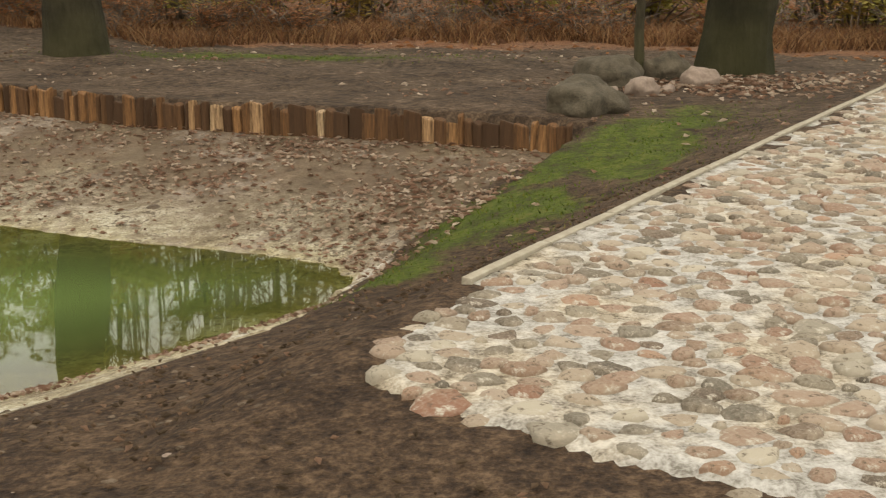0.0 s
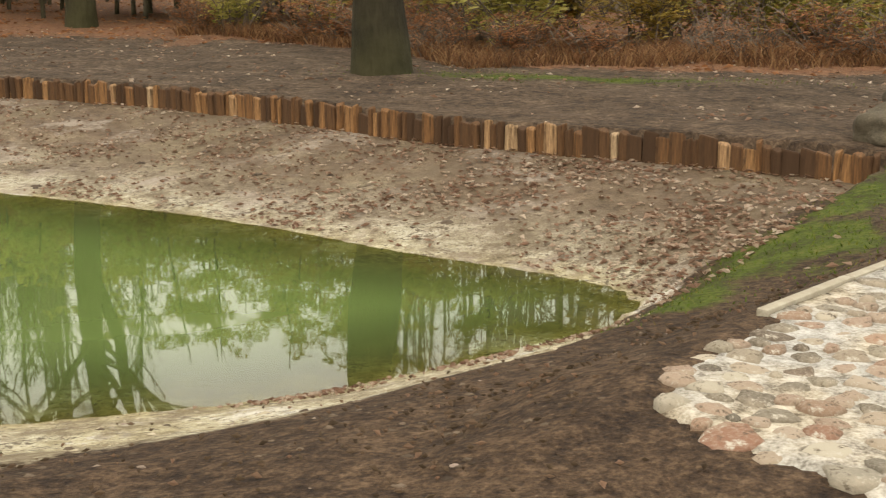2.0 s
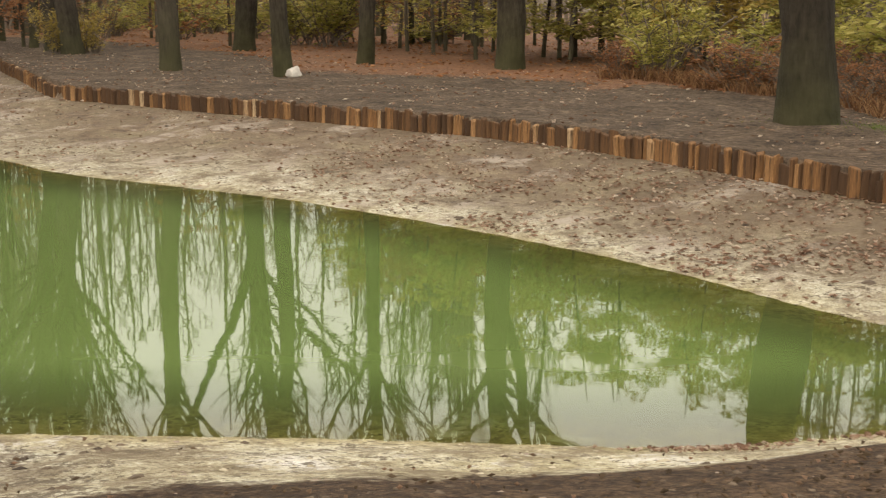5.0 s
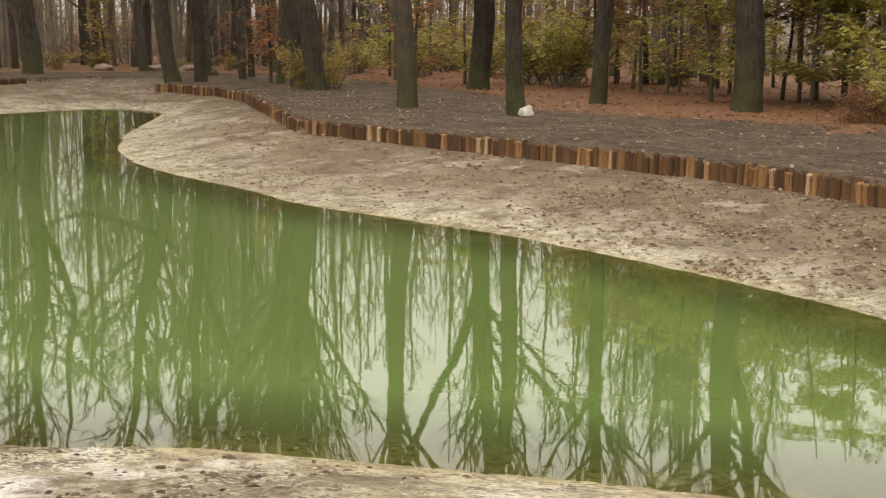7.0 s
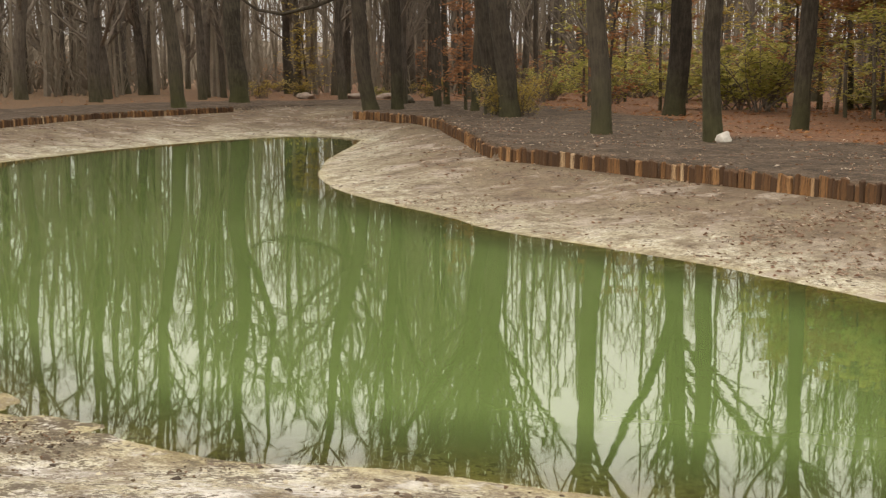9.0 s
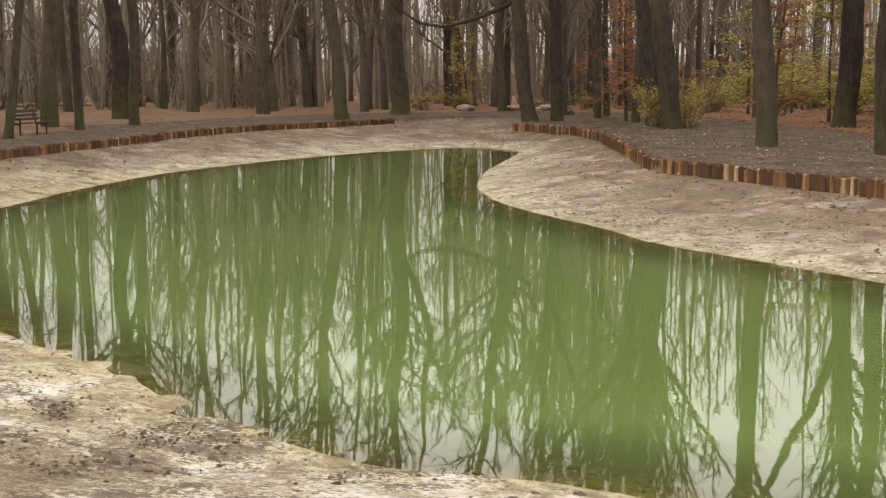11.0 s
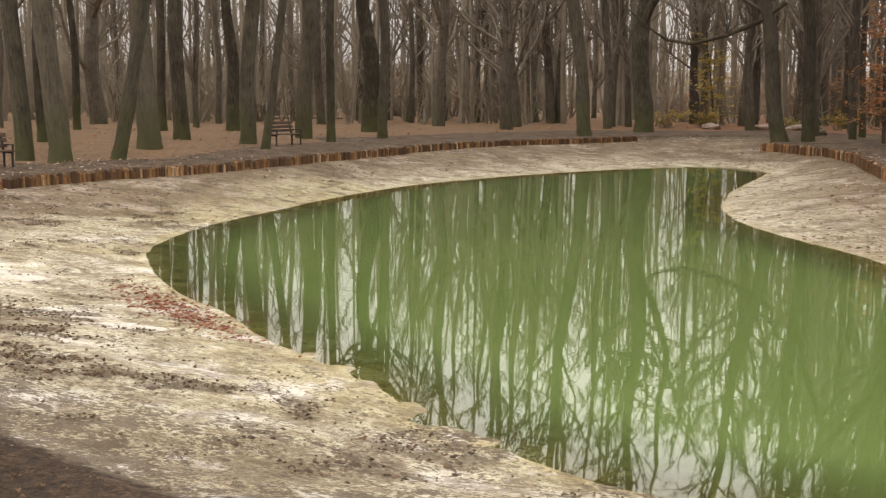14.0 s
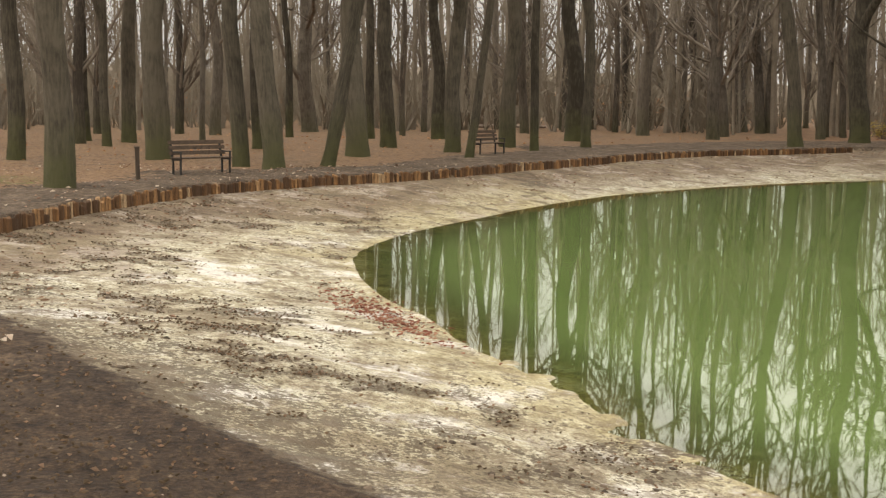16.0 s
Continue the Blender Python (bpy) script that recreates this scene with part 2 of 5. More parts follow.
def bark_material(name, lo, hi, moss):
    """Ridged bark, mossy near the ground where moss is above nought."""
    m, n, l, b = material(name)
    v = where(n)
    g = n.new("ShaderNodeMapping")
    g.inputs["Scale"].default_value = (1, 1, 0.14)
    l.new(v, g.inputs["Vector"])
    ridge = noise_node(n, l, g.outputs[0], 16, 5, 0.65).outputs[0]
    patch = noise_node(n, l, v, 1.6, 4, 0.6).outputs[0]
    rnd = n.new("ShaderNodeObjectInfo").outputs["Random"]
    f = maths(n, l, "ADD", maths(n, l, "MULTIPLY", ridge, 0.6), maths(n, l, "MULTIPLY", patch, 0.4))
    f = maths(n, l, "ADD", f, maths(n, l, "MULTIPLY", maths(n, l, "SUBTRACT", rnd, 0.5), 0.2))
    c = ramp(n, l, f, [(0.38, lo), (0.64, hi)]).outputs[0]
    z = n.new("ShaderNodeSeparateXYZ")
    l.new(v, z.inputs[0])
    low = n.new("ShaderNodeMapRange")
    low.inputs["From Min"].default_value, low.inputs["From Max"].default_value = 2.6, 0.0
    l.new(z.outputs["Z"], low.inputs["Value"])
    grow = maths(n, l, "MULTIPLY", maths(n, l, "MULTIPLY", maths(n, l, "SUBTRACT", maths(n, l, "ADD", patch, low.outputs[0]), 0.75), 1.6, True), moss, True)
    c = mix(n, l, grow, c, mix(n, l, patch, (0.046, 0.050, 0.018), (0.088, 0.086, 0.034)))
    l.new(c, b.inputs["Base Color"])
    b.inputs["Roughness"].default_value = 0.95
    bump(n, l, b, ridge, 1.0, 0.07)
    return m


def log_material(name, source):
    """Split, weathered stakes: some dark and wet, some rusty, some freshly pale."""
    m, n, l, b = material(name)
    v = where(n)
    g = n.new("ShaderNodeMapping")
    g.inputs["Scale"].default_value = (1, 1, 0.12)
    l.new(v, g.inputs["Vector"])
    grain = noise_node(n, l, g.outputs[0], 30, 5, 0.6).outputs[0]
    rnd = n.new("ShaderNodeObjectInfo").outputs["Random"] if source == "object" else n.new("ShaderNodeNewGeometry").outputs["Random Per Island"]
    hue = ramp(n, l, rnd, [(0.0, (0.060, 0.033, 0.018)), (0.35, (0.115, 0.060, 0.029)), (0.62, (0.185, 0.092, 0.040)), (0.80, (0.31, 0.155, 0.063)), (0.93, (0.43, 0.235, 0.105)), (1.0, (0.60, 0.44, 0.27))]).outputs[0]
    c = mix(n, l, maths(n, l, "MULTIPLY", maths(n, l, "SUBTRACT", grain, 0.30), 2.6, True), (0.055, 0.03, 0.016), hue)
    l.new(c, b.inputs["Base Color"])
    b.inputs["Roughness"].default_value = 0.85
    bump(n, l, b, grain, 0.6, 0.02)
    return m


def stone_material(name, source):
    """Field stones: grey, pink and sandy granite, each its own hue."""
    m, n, l, b = material(name)
    v = where(n)
    rnd = n.new("ShaderNodeObjectInfo").outputs["Random"] if source == "object" else n.new("ShaderNodeNewGeometry").outputs["Random Per Island"]
    hue = ramp(n, l, rnd, [(0.0, (0.13, 0.11, 0.085)), (0.14, (0.26, 0.23, 0.172)), (0.30, (0.31, 0.207, 0.150)), (0.46, (0.37, 0.325, 0.245)), (0.58, (0.24, 0.125, 0.082)),
                          (0.74, (0.46, 0.42, 0.33)), (0.88, (0.10, 0.088, 0.068)), (1.0, (0.39, 0.245, 0.165))]).outputs[0]
    sp = noise_node(n, l, v, 60, 5, 0.7).outputs[0]
    pt = noise_node(n, l, v, 6, 4, 0.6).outputs[0]
    c = mix(n, l, maths(n, l, "MULTIPLY", maths(n, l, "SUBTRACT", sp, 0.45), 2.0, True), hue, (0.42, 0.37, 0.30))
    c = mix(n, l, maths(n, l, "MULTIPLY", maths(n, l, "SUBTRACT", pt, 0.5), 3.0, True), c, (0.40, 0.34, 0.255))
    # mortar smeared over the faces, and soil ground into their hollows
    smear = noise_node(n, l, v, 16, 6, 0.7).outputs[0]
    c = mix(n, l, maths(n, l, "MULTIPLY", maths(n, l, "SUBTRACT", smear, 0.58), 14.0, True), c, (0.47, 0.435, 0.36))
    c = mix(n, l, maths(n, l, "MULTIPLY", maths(n, l, "SUBTRACT", 0.435, smear), 12.0, True), c, (0.12, 0.095, 0.068))
    l.new(c, b.inputs["Base Color"])
    b.inputs["Roughness"].default_value = 0.88
    bump(n, l, b, maths(n, l, "ADD", sp, smear), 0.6, 0.02)
    return m


def mortar_material():
    """Pale rough mortar with greyer trowelled patches and dirt in its pits."""
    m, n, l, b = material("pale_mortar")
    v = where(n)
    big, mid, fine = [noise_node(n, l, v, k, 5, 0.6).outputs[0] for k in (1.1, 9, 55)]
    f = maths(n, l, "ADD", maths(n, l, "MULTIPLY", mid, 0.6), maths(n, l, "MULTIPLY", fine, 0.4))
    warm = ramp(n, l, f, [(0.38, (0.13, 0.104, 0.072)), (0.48, (0.36, 0.312, 0.235)), (0.62, (0.60, 0.55, 0.45))]).outputs[0]
    cool = ramp(n, l, f, [(0.38, (0.18, 0.168, 0.14)), (0.48, (0.37, 0.358, 0.322)), (0.62, (0.56, 0.555, 0.52))]).outputs[0]
    c = mix(n, l, maths(n, l, "MULTIPLY", maths(n, l, "SUBTRACT", big, 0.38), 6.0, True), warm, cool)
    l.new(c, b.inputs["Base Color"])
    b.inputs["Roughness"].default_value = 0.95
    bump(n, l, b, f, 0.9, 0.03)
    return m


def leaf_material(name, stops):
    m, n, l, b = material(name)
    rnd = n.new("ShaderNodeNewGeometry").outputs["Random Per Island"]
    c = ramp(n, l, rnd, stops).outputs[0]
    sp = noise_node(n, l, where(n), 25, 3, 0.6).outputs[0]
    c = mix(n, l, maths(n, l, "MULTIPLY", sp, 0.3), c, (0.10, 0.07, 0.04))
    l.new(c, b.inputs["Base Color"])
    b.inputs["Roughness"].default_value = 0.7
    t = n.new("ShaderNodeBsdfTranslucent")
    l.new(c, t.inputs[0])
    ms = n.new("ShaderNodeMixShader")
    ms.inputs[0].default_value = 0.45
    l.new(b.outputs[0], ms.inputs[1])
    l.new(t.outputs[0], ms.inputs[2])
    l.new(ms.outputs[0], n["Material Output"].inputs["Surface"])
    return m


EARTH = ground_material()
WATER = water_material()
BARK = bark_material("grey_bark", (0.028, 0.022, 0.015), (0.092, 0.076, 0.055), 0.6)
BARK_MOSS = bark_material("mossy_bark", (0.036, 0.030, 0.021), (0.112, 0.095, 0.070), 0.8)
BARK_OAK = bark_material("dark_oak_bark", (0.010, 0.008, 0.005), (0.046, 0.037, 0.026), 0.45)
BARK_DARK = bark_material("dark_brown_bark", (0.023, 0.018, 0.013), (0.078, 0.064, 0.048), 0.5)
# bark and twigs of the farther wood, lightened in colour to suggest haze
BARK_HAZED = bark_material("haze_paled_bark", (0.060, 0.049, 0.038), (0.165, 0.138, 0.110), 0.5)
TWIG_HAZED = plain("haze_paled_twig", (0.105, 0.086, 0.067), (0.245, 0.203, 0.163), 3, 0.95, 0.2)
TWIG = plain("twig_bark", (0.050, 0.040, 0.031), (0.14, 0.114, 0.093), 3, 0.95, 0.2)
LOG = log_material("split_stakes", "object")
LOG_FAR = log_material("split_stakes_joined", "island")
COBBLE = stone_material("field_stone", "object")
COBBLE_FAR = stone_material("field_stone_joined", "island")
MORTAR = mortar_material()
KERB = plain("kerb_concrete", (0.26, 0.23, 0.17), (0.42, 0.39, 0.31), 9, 0.9, 0.5, 0.01)
BOULDER = plain("boulder_granite", (0.036, 0.031, 0.021), (0.145, 0.122, 0.086), 5.5, 0.9, 0.9, 0.05)
WHITE_ROCK = plain("whitish_rock", (0.34, 0.31, 0.27), (0.62, 0.59, 0.53), 4, 0.9, 0.6, 0.05)
PALE_ROCK = plain("pale_rock", (0.17, 0.13, 0.10), (0.38, 0.30, 0.245), 4, 0.9, 0.6, 0.05)
BENCH_WOOD = plain("weathered_bench_wood", (0.028, 0.019, 0.013), (0.10, 0.068, 0.046), 12, 0.8, 0.4, 0.01, (1, 0.1, 1))
BENCH_IRON = plain("dark_cast_iron", (0.012, 0.012, 0.012), (0.035, 0.033, 0.030), 9, 0.6, 0.3, 0.005)
POST_WOOD = plain("post_wood", (0.03, 0.022, 0.016), (0.085, 0.062, 0.045), 9, 0.9, 0.4, 0.01, (1, 1, 0.15))
BROWN_LEAF = leaf_material("fallen_leaves", [(0, (0.15, 0.092, 0.062)), (0.3, (0.28, 0.155, 0.105)), (0.65, (0.42, 0.295, 0.215)), (1, (0.66, 0.56, 0.45))])
RED_LEAF = leaf_material("red_leaves", [(0, (0.17, 0.055, 0.038)), (0.5, (0.33, 0.115, 0.080)), (1, (0.46, 0.27, 0.18))])
GREEN_LEAF = leaf_material("green_leaves", [(0, (0.27, 0.28, 0.065)), (0.5, (0.46, 0.43, 0.115)), (1, (0.63, 0.55, 0.20))])
YELLOW_LEAF = leaf_material("yellow_leaves", [(0, (0.30, 0.21, 0.04)), (0.5, (0.52, 0.39, 0.10)), (1, (0.64, 0.51, 0.19))])
RUST_LEAF = leaf_material("rust_leaves", [(0, (0.22, 0.095, 0.045)), (0.5, (0.40, 0.175, 0.080)), (1, (0.52, 0.27, 0.13))])
DRY_STALK = leaf_material("dry_stalks", [(0, (0.09, 0.048, 0.026)), (0.5, (0.25, 0.118, 0.055)), (1, (0.46, 0.28, 0.14))])
GRASS = leaf_material("grass_blades", [(0, (0.038, 0.075, 0.007)), (0.55, (0.095, 0.175, 0.013)), (0.85, (0.15, 0.18, 0.022)), (1, (0.24, 0.19, 0.06))])
CLOD = plain("soil_clods", (0.05, 0.036, 0.026), (0.20, 0.155, 0.115), 8, 0.95, 0.6, 0.02, islands=0.3)

# ---- mesh helpers ----


def mesh_object(name, verts, faces, mat, parent=None, smooth=False, label=""):
    me = bpy.data.meshes.new(name)
    me.from_pydata([tuple(map(float, p)) for p in verts], [], faces)
    if smooth:
        me.polygons.foreach_set("use_smooth", [True] * len(me.polygons))
    if mat:
        me.materials.append(mat)
    ob = new(name, me)
    if parent:
        ob.parent = parent
    if label:
        ob["label"] = label
    return ob


def part(name, bm, mat, parent, label="", smooth=False):
    me = bpy.data.meshes.new(name)
    bm.to_mesh(me)
    bm.free()
    if smooth:
        me.polygons.foreach_set("use_smooth", [True] * len(me.polygons))
    me.materials.append(mat)
    ob = new(name, me)
    ob.parent = parent
    if label:
        ob["label"] = label
    return ob


def box(bm, x, y, z, sx, sy, sz, bevel=0.0, m=None):
    r = bmesh.ops.create_cube(bm, size=1)["verts"]
    bmesh.ops.scale(bm, vec=(sx, sy, sz), verts=r)
    bmesh.ops.translate(bm, vec=(x, y, z), verts=r)
    if m is not None:
        bmesh.ops.transform(bm, matrix=m, verts=r)
    if bevel:
        e = list({k for v in r for k in v.link_edges})
        bmesh.ops.bevel(bm, geom=e, offset=bevel, segments=2, affect="EDGES", profile=0.7)


def polyline(pts, step):
    """Even points along a line, with its running length."""
    p = np.array(pts, float)
    d = np.r_[0, np.cumsum(np.linalg.norm(np.diff(p, axis=0), axis=1))]
    s = np.arange(0, d[-1], step)
    return np.c_[np.interp(s, d, p[:, 0]), np.interp(s, d, p[:, 1])]


def rounded(pts, turns=2, closed=True):
    """Corner-cut a line into a smooth one."""
    p = np.array(pts, float)
    for _ in range(turns):
        q = np.roll(p, -1, 0) if closed else p[1:]
        a = p if closed else p[:-1]
        c = np.stack([a * 0.75 + q * 0.25, a * 0.25 + q * 0.75], 1).reshape(-1, p.shape[1])
        p = c if closed else np.vstack([p[:1], c[1:-1], p[-1:]])
    return p


def to_line(px, py, line, closed=True):
    """For every point the distance to a line and the running index of its nearest place."""
    best = np.full(px.shape, 1e9)
    at = np.zeros(px.shape)
    k = len(line)
    for i in range(k if closed else k - 1):
        ax, ay = line[i][:2]
        bx, by = line[(i + 1) % k][:2]
        dx, dy = bx - ax, by - ay
        t = np.clip(((px - ax) * dx + (py - ay) * dy) / (dx * dx + dy * dy + 1e-12), 0, 1)
        d = np.hypot(px - ax - t * dx, py - ay - t * dy)
        near = d < best
        best[near] = d[near]
        at[near] = (i + t)[near]
    return best, at


def inside(px, py, line):
    hit = np.zeros(px.shape, bool)
    k = len(line)
    for i in range(k):
        ax, ay = line[i][:2]
        bx, by = line[(i + 1) % k][:2]
        c = (ay > py) != (by > py)
        hit ^= c & (px < (bx - ax) * (py - ay) / (by - ay + 1e-12) + ax)
    return hit


def hash_noise(x, y, scale, seed=0):
    """Smooth value noise on arrays, from -1 to 1."""
    x, y = x * scale + 1000.5 + seed * 17.3, y * scale + 1000.5 + seed * 9.1
    i, j = np.floor(x).astype(np.int64), np.floor(y).astype(np.int64)
    u, v = x - i, y - j
    u, v = u * u * (3 - 2 * u), v * v * (3 - 2 * v)

    def h(a, b):
        k = (a * 374761393 + b * 668265263 + seed * 144665) & 0x7FFFFFFF
        k = ((k ^ (k >> 13)) * 1274126177) & 0x7FFFFFFF
        return ((k ^ (k >> 16)) & 0xFFFF) / 32767.5 - 1
    return (h(i, j) * (1 - u) + h(i + 1, j) * u) * (1 - v) + (h(i, j + 1) * (1 - u) + h(i + 1, j + 1) * u) * v


def clump(x, y, scale, seed):
    return 0.5 + 0.5 * hash_noise(x, y, scale, seed)


def drift(x, y, seed):
    """Ragged patches where crumbs and leaf scraps gather, from 0 to 1."""
    return np.clip((0.28 * clump(x, y, 0.6, seed) + 0.38 * clump(x, y, 1.8, seed + 1) + 0.34 * clump(x, y, 4.5, seed + 2) - 0.55) * 9, 0, 1)


# ---- plan of the pond and its banks (metres, the water at z = 0) ----
BANK_TOP, BANK_FOOT, EAST_FOOT = 0.85, 0.60, 0.51
POND = rounded([(-0.74, 10.37), (-1.07, 10.96), (-2.06, 11.35), (-3.22, 11.66), (-4.7, 12.36), (-6.45, 12.98), (-8.3, 13.43), (-10.24, 13.72), (-12.17, 14), (-14.37, 13.95),
                (-17, 13.82), (-19.27, 14.44), (-21.79, 14.74), (-24.37, 15.26), (-27.23, 16.48), (-28.69, 17.28), (-30.56, 18.55), (-32.69, 20.01), (-34.83, 21.78), (-38.78, 25.11), (-41.1, 26.9), (-43.2, 27.3)], 1, False).tolist() + \
    rounded([(-44.9, 26.6), (-45.0, 25.0), (-44.81, 23.69), (-43.76, 21.4), (-42.46, 18.61), (-41.08, 15.89), (-39.36, 13.01), (-36.63, 10.16), (-33.32, 7.46), (-30.42, 5.53), (-28.35, 4.03), (-25.85, 2.64), (-23.41, 1.74),
             (-21.06, 1.61), (-18.02, 1.8), (-16.41, 2.28), (-14.81, 2.33), (-13.45, 2.66), (-11.92, 3.02), (-10.98, 3.13), (-10.4, 2.9), (-9.63, 3.36), (-8.95, 3.6), (-8.01, 4.01), (-7.49, 4.69),
             (-6.28, 5.44), (-4.89, 6.29), (-3.51, 7.04), (-2.84, 7.45), (-2.4, 7.94), (-1.91, 8.44), (-1.49, 8.94), (-0.99, 9.52)], 1, False).tolist()
STAKES_EAST = [(1.47, 13.87), (0.68, 14.26), (-1.23, 15.04), (-2.85, 15.45), (-4.47, 16.06), (-6.67, 17.37), (-8.49, 18.18), (-10.24, 18.7), (-12.86, 19.33), (-15.09, 19.57), (-17.34, 19.72), (-20.27, 19.96),
               (-22.63, 20.19), (-24.58, 20.12), (-27.1, 21.63), (-30.67, 23.94), (-35.31, 26.76), (-38.69, 28.97), (-43.54, 30.62), (-47.94, 30.81)]
STAKES_WEST = [(-55.78, 28.81), (-54.18, 25.38), (-52.31, 20.68), (-49.64, 16.93), (-46, 13.44), (-43.12, 11.22), (-40.74, 8.61), (-37.28, 5.96), (-35.57, 4.07), (-34.33, 2.29), (-32.9, 0.7), (-31.36, -0.7),
               (-29.43, -2.01), (-27.11, -3.04), (-24.59, -3.87), (-21.96, -4.51), (-18.85, -5.06)]
# x, y, height inside, height outside
RIM = [(x, y, EAST_FOOT, BANK_TOP) for x, y in STAKES_EAST] + \
    [(-51.51, 34.88, 0.75, 0.8), (-56.47, 36.98, 0.8, 0.85), (-58.56, 32.52, 0.75, 0.8)] + \
    [(x, y, BANK_FOOT, BANK_TOP) for x, y in STAKES_WEST] + \
    [(-14.28, -4.48, 0.8, 0.8), (-12.3, -2.6, 0.82, 0.82), (-10.15, -1.48, 0.76, 0.76), (-8.75, -0.62, 0.7, 0.7), (-7.95, -0.05, 0.66, 0.66), (-7.2, 0.45, 0.63, 0.63), (-6.35, 1.49, 0.6, 0.6), (-5.2, 3.01, 0.57, 0.57), (-4.2, 4.17, 0.56, 0.56),
     (-3.22, 4.92, 0.55, 0.55), (-2.39, 5.82, 0.5, 0.5), (-1.63, 6.91, 0.46, 0.46), (-1.08, 7.7, 0.43, 0.43), (-0.73, 8.4, 0.42, 0.42), (-0.2, 9.4, 0.46, 0.46),
     (0.3, 10.8, 0.52, 0.52), (0.9, 12.3, 0.6, 0.62)]
ROAD_Z = 1.1
KERB_A, KERB_B = Vector((0.1, 6.47)), Vector((5.3, 15.2))
KERB_DIR = (KERB_B - KERB_A).normalized()
ROAD = [(0.09, 6.45), (5.31, 15.18), (7.21, 18.31), (12.81, 18.03), (12.81, 2.37), (2.85, 2.75), (0.85, 3.89), (0.38, 4.22), (-0.14, 4.6), (-0.4, 4.84), (-0.4, 5.46)]


def heights(px, py):
    """Ground height, with sand, turf and litter shares, wetness and tread, at arrays of places."""
    rim = np.array(RIM)
    ds, _ = to_line(px, py, POND)
    dr, at = to_line(px, py, RIM)
    i = np.floor(at).astype(int) % len(RIM)
    j, f = (i + 1) % len(RIM), at - np.floor(at)
    z_in = rim[i, 2] * (1 - f) + rim[j, 2] * f
    z_out = rim[i, 3] * (1 - f) + rim[j, 3] * f
    in_pond, in_rim, in_road = inside(px, py, POND), inside(px, py, RIM), inside(px, py, ROAD)
    staked = (z_out - z_in) > 0.2
    kept = in_rim.copy()
    in_rim = in_rim | (staked & (dr < 0.15))
    d_road, _ = to_line(px, py, ROAD)
    r = np.hypot(px, py)
    rough = hash_noise(px, py, 0.35, 1) * 0.05 + hash_noise(px, py, 1.3, 2) * 0.030 + hash_noise(px, py, 3.1, 3) * 0.022
    share = np.where(kept, ds / (ds + dr + 1e-6), 1.0)
    bed = z_in * share ** 1.1 + rough * np.clip(ds / 0.8, 0, 1) * np.clip(0.35 + dr, 0, 1)
    bed = np.maximum(bed, 0.03 * np.minimum(ds, 1.0))
    level = BANK_TOP + 0.38 * np.exp(-(r / 9.0) ** 2)
    near_road = np.clip(1 - np.where(in_road, 0, d_road) / 1.6, 0, 1)
    level = level * (1 - near_road) + (ROAD_Z - 0.025) * near_road
    side = (px - KERB_A.x) * KERB_DIR.y - (py - KERB_A.y) * KERB_DIR.x
    along = (px - KERB_A.x) * KERB_DIR.x + (py - KERB_A.y) * KERB_DIR.y
    hold = np.clip(1 - np.where(in_road, 0, d_road) / 0.9, 0, 1)
    land = z_out + (level - z_out) * (1 - np.exp(-dr / 2.0)) + rough * np.clip(dr / 0.5, 0, 1) * np.where(near_road > 0.9, 0.25, 1)
    land = land * (1 - hold) + (ROAD_Z - 0.03 + 0.03 * (side < 0.3) + rough * 0.3) * hold
    bars = np.where(py < 9, 0.035 * hash_noise(px, py, 0.9, 21) + 0.03 * hash_noise(px, py, 2.6, 22), 0) * np.clip((-px - 9) / 1.5, 0, 1) * np.clip((px + 15.5) / 1.5, 0, 1) * np.exp(-(ds / 0.8) ** 2) * np.clip(ds * 5, 0, 1) * 0.55
    under = -np.minimum(0.6, 0.045 * ds + 0.13 * np.clip(ds - 1.1, 0, 9)) + bars
    z = np.where(in_pond, under, np.where(in_rim, bed, land))
    z = np.where(in_road & (d_road > 0.5), ROAD_Z - 0.08, z)
    sand = np.where(in_rim, np.clip(0.35 + dr * 0.9 + 0.65 * staked, 0, 1), np.where(staked, 0, np.clip(0.3 - dr * 1.6, 0, 1)))
    # turf beside the kerb and thin grass under the trees
    turf = np.clip(1.1 - np.where(side < -1.75, -1.75 - side, (side + 1.75) * 0.62) / 0.95, 0, 1) * np.clip((along - 0.8) / 1.5, 0, 1) * np.clip((11.0 - along) / 4.5, 0, 1)
    turf = turf * np.clip(0.90 + 0.5 * hash_noise(px, py, 0.9, 31) + 0.45 * hash_noise(px, py, 3.0, 32), 0, 1.15)
    turf = np.maximum(turf, 0.78 * np.exp(-(((px + 3.0) / 3.4) ** 2 + ((py - 21.7) / 0.9) ** 2)))
    turf = np.maximum(turf, 0.5 * np.exp(-(((px + 32.5) / 4.5) ** 2 + ((py + 7.0) / 3.0) ** 2)))
    sand = np.minimum(sand, np.clip(1.25 - 3.0 * turf, 0, 1))
    # leaf litter starts some way behind the stakes
    back = np.where(in_rim, 0, dr)
    start = 9.0 + 2.5 * hash_noise(px, py, 0.12, 5) - 3.0 * np.clip((-px - 30) / 20, 0, 1) * (py < 12)
    start = np.where((px > -14) & (py > 5), start - 1.5, start)
    turned = np.degrees(np.arctan2(-px, py))
    start = np.where((py < 12) & (px < -20), np.interp(turned, [62, 70, 78, 84], [10, 8.5, 5.5, 4.0]) + 1.2 * hash_noise(px, py, 0.3, 5), start)
    litter = np.clip(0.5 + (back - start) * 0.3, 0, 1)
    hem = 24.3 + np.clip(np.degrees(np.arctan2(-px, py)) - 12, 0, 14) * 0.7
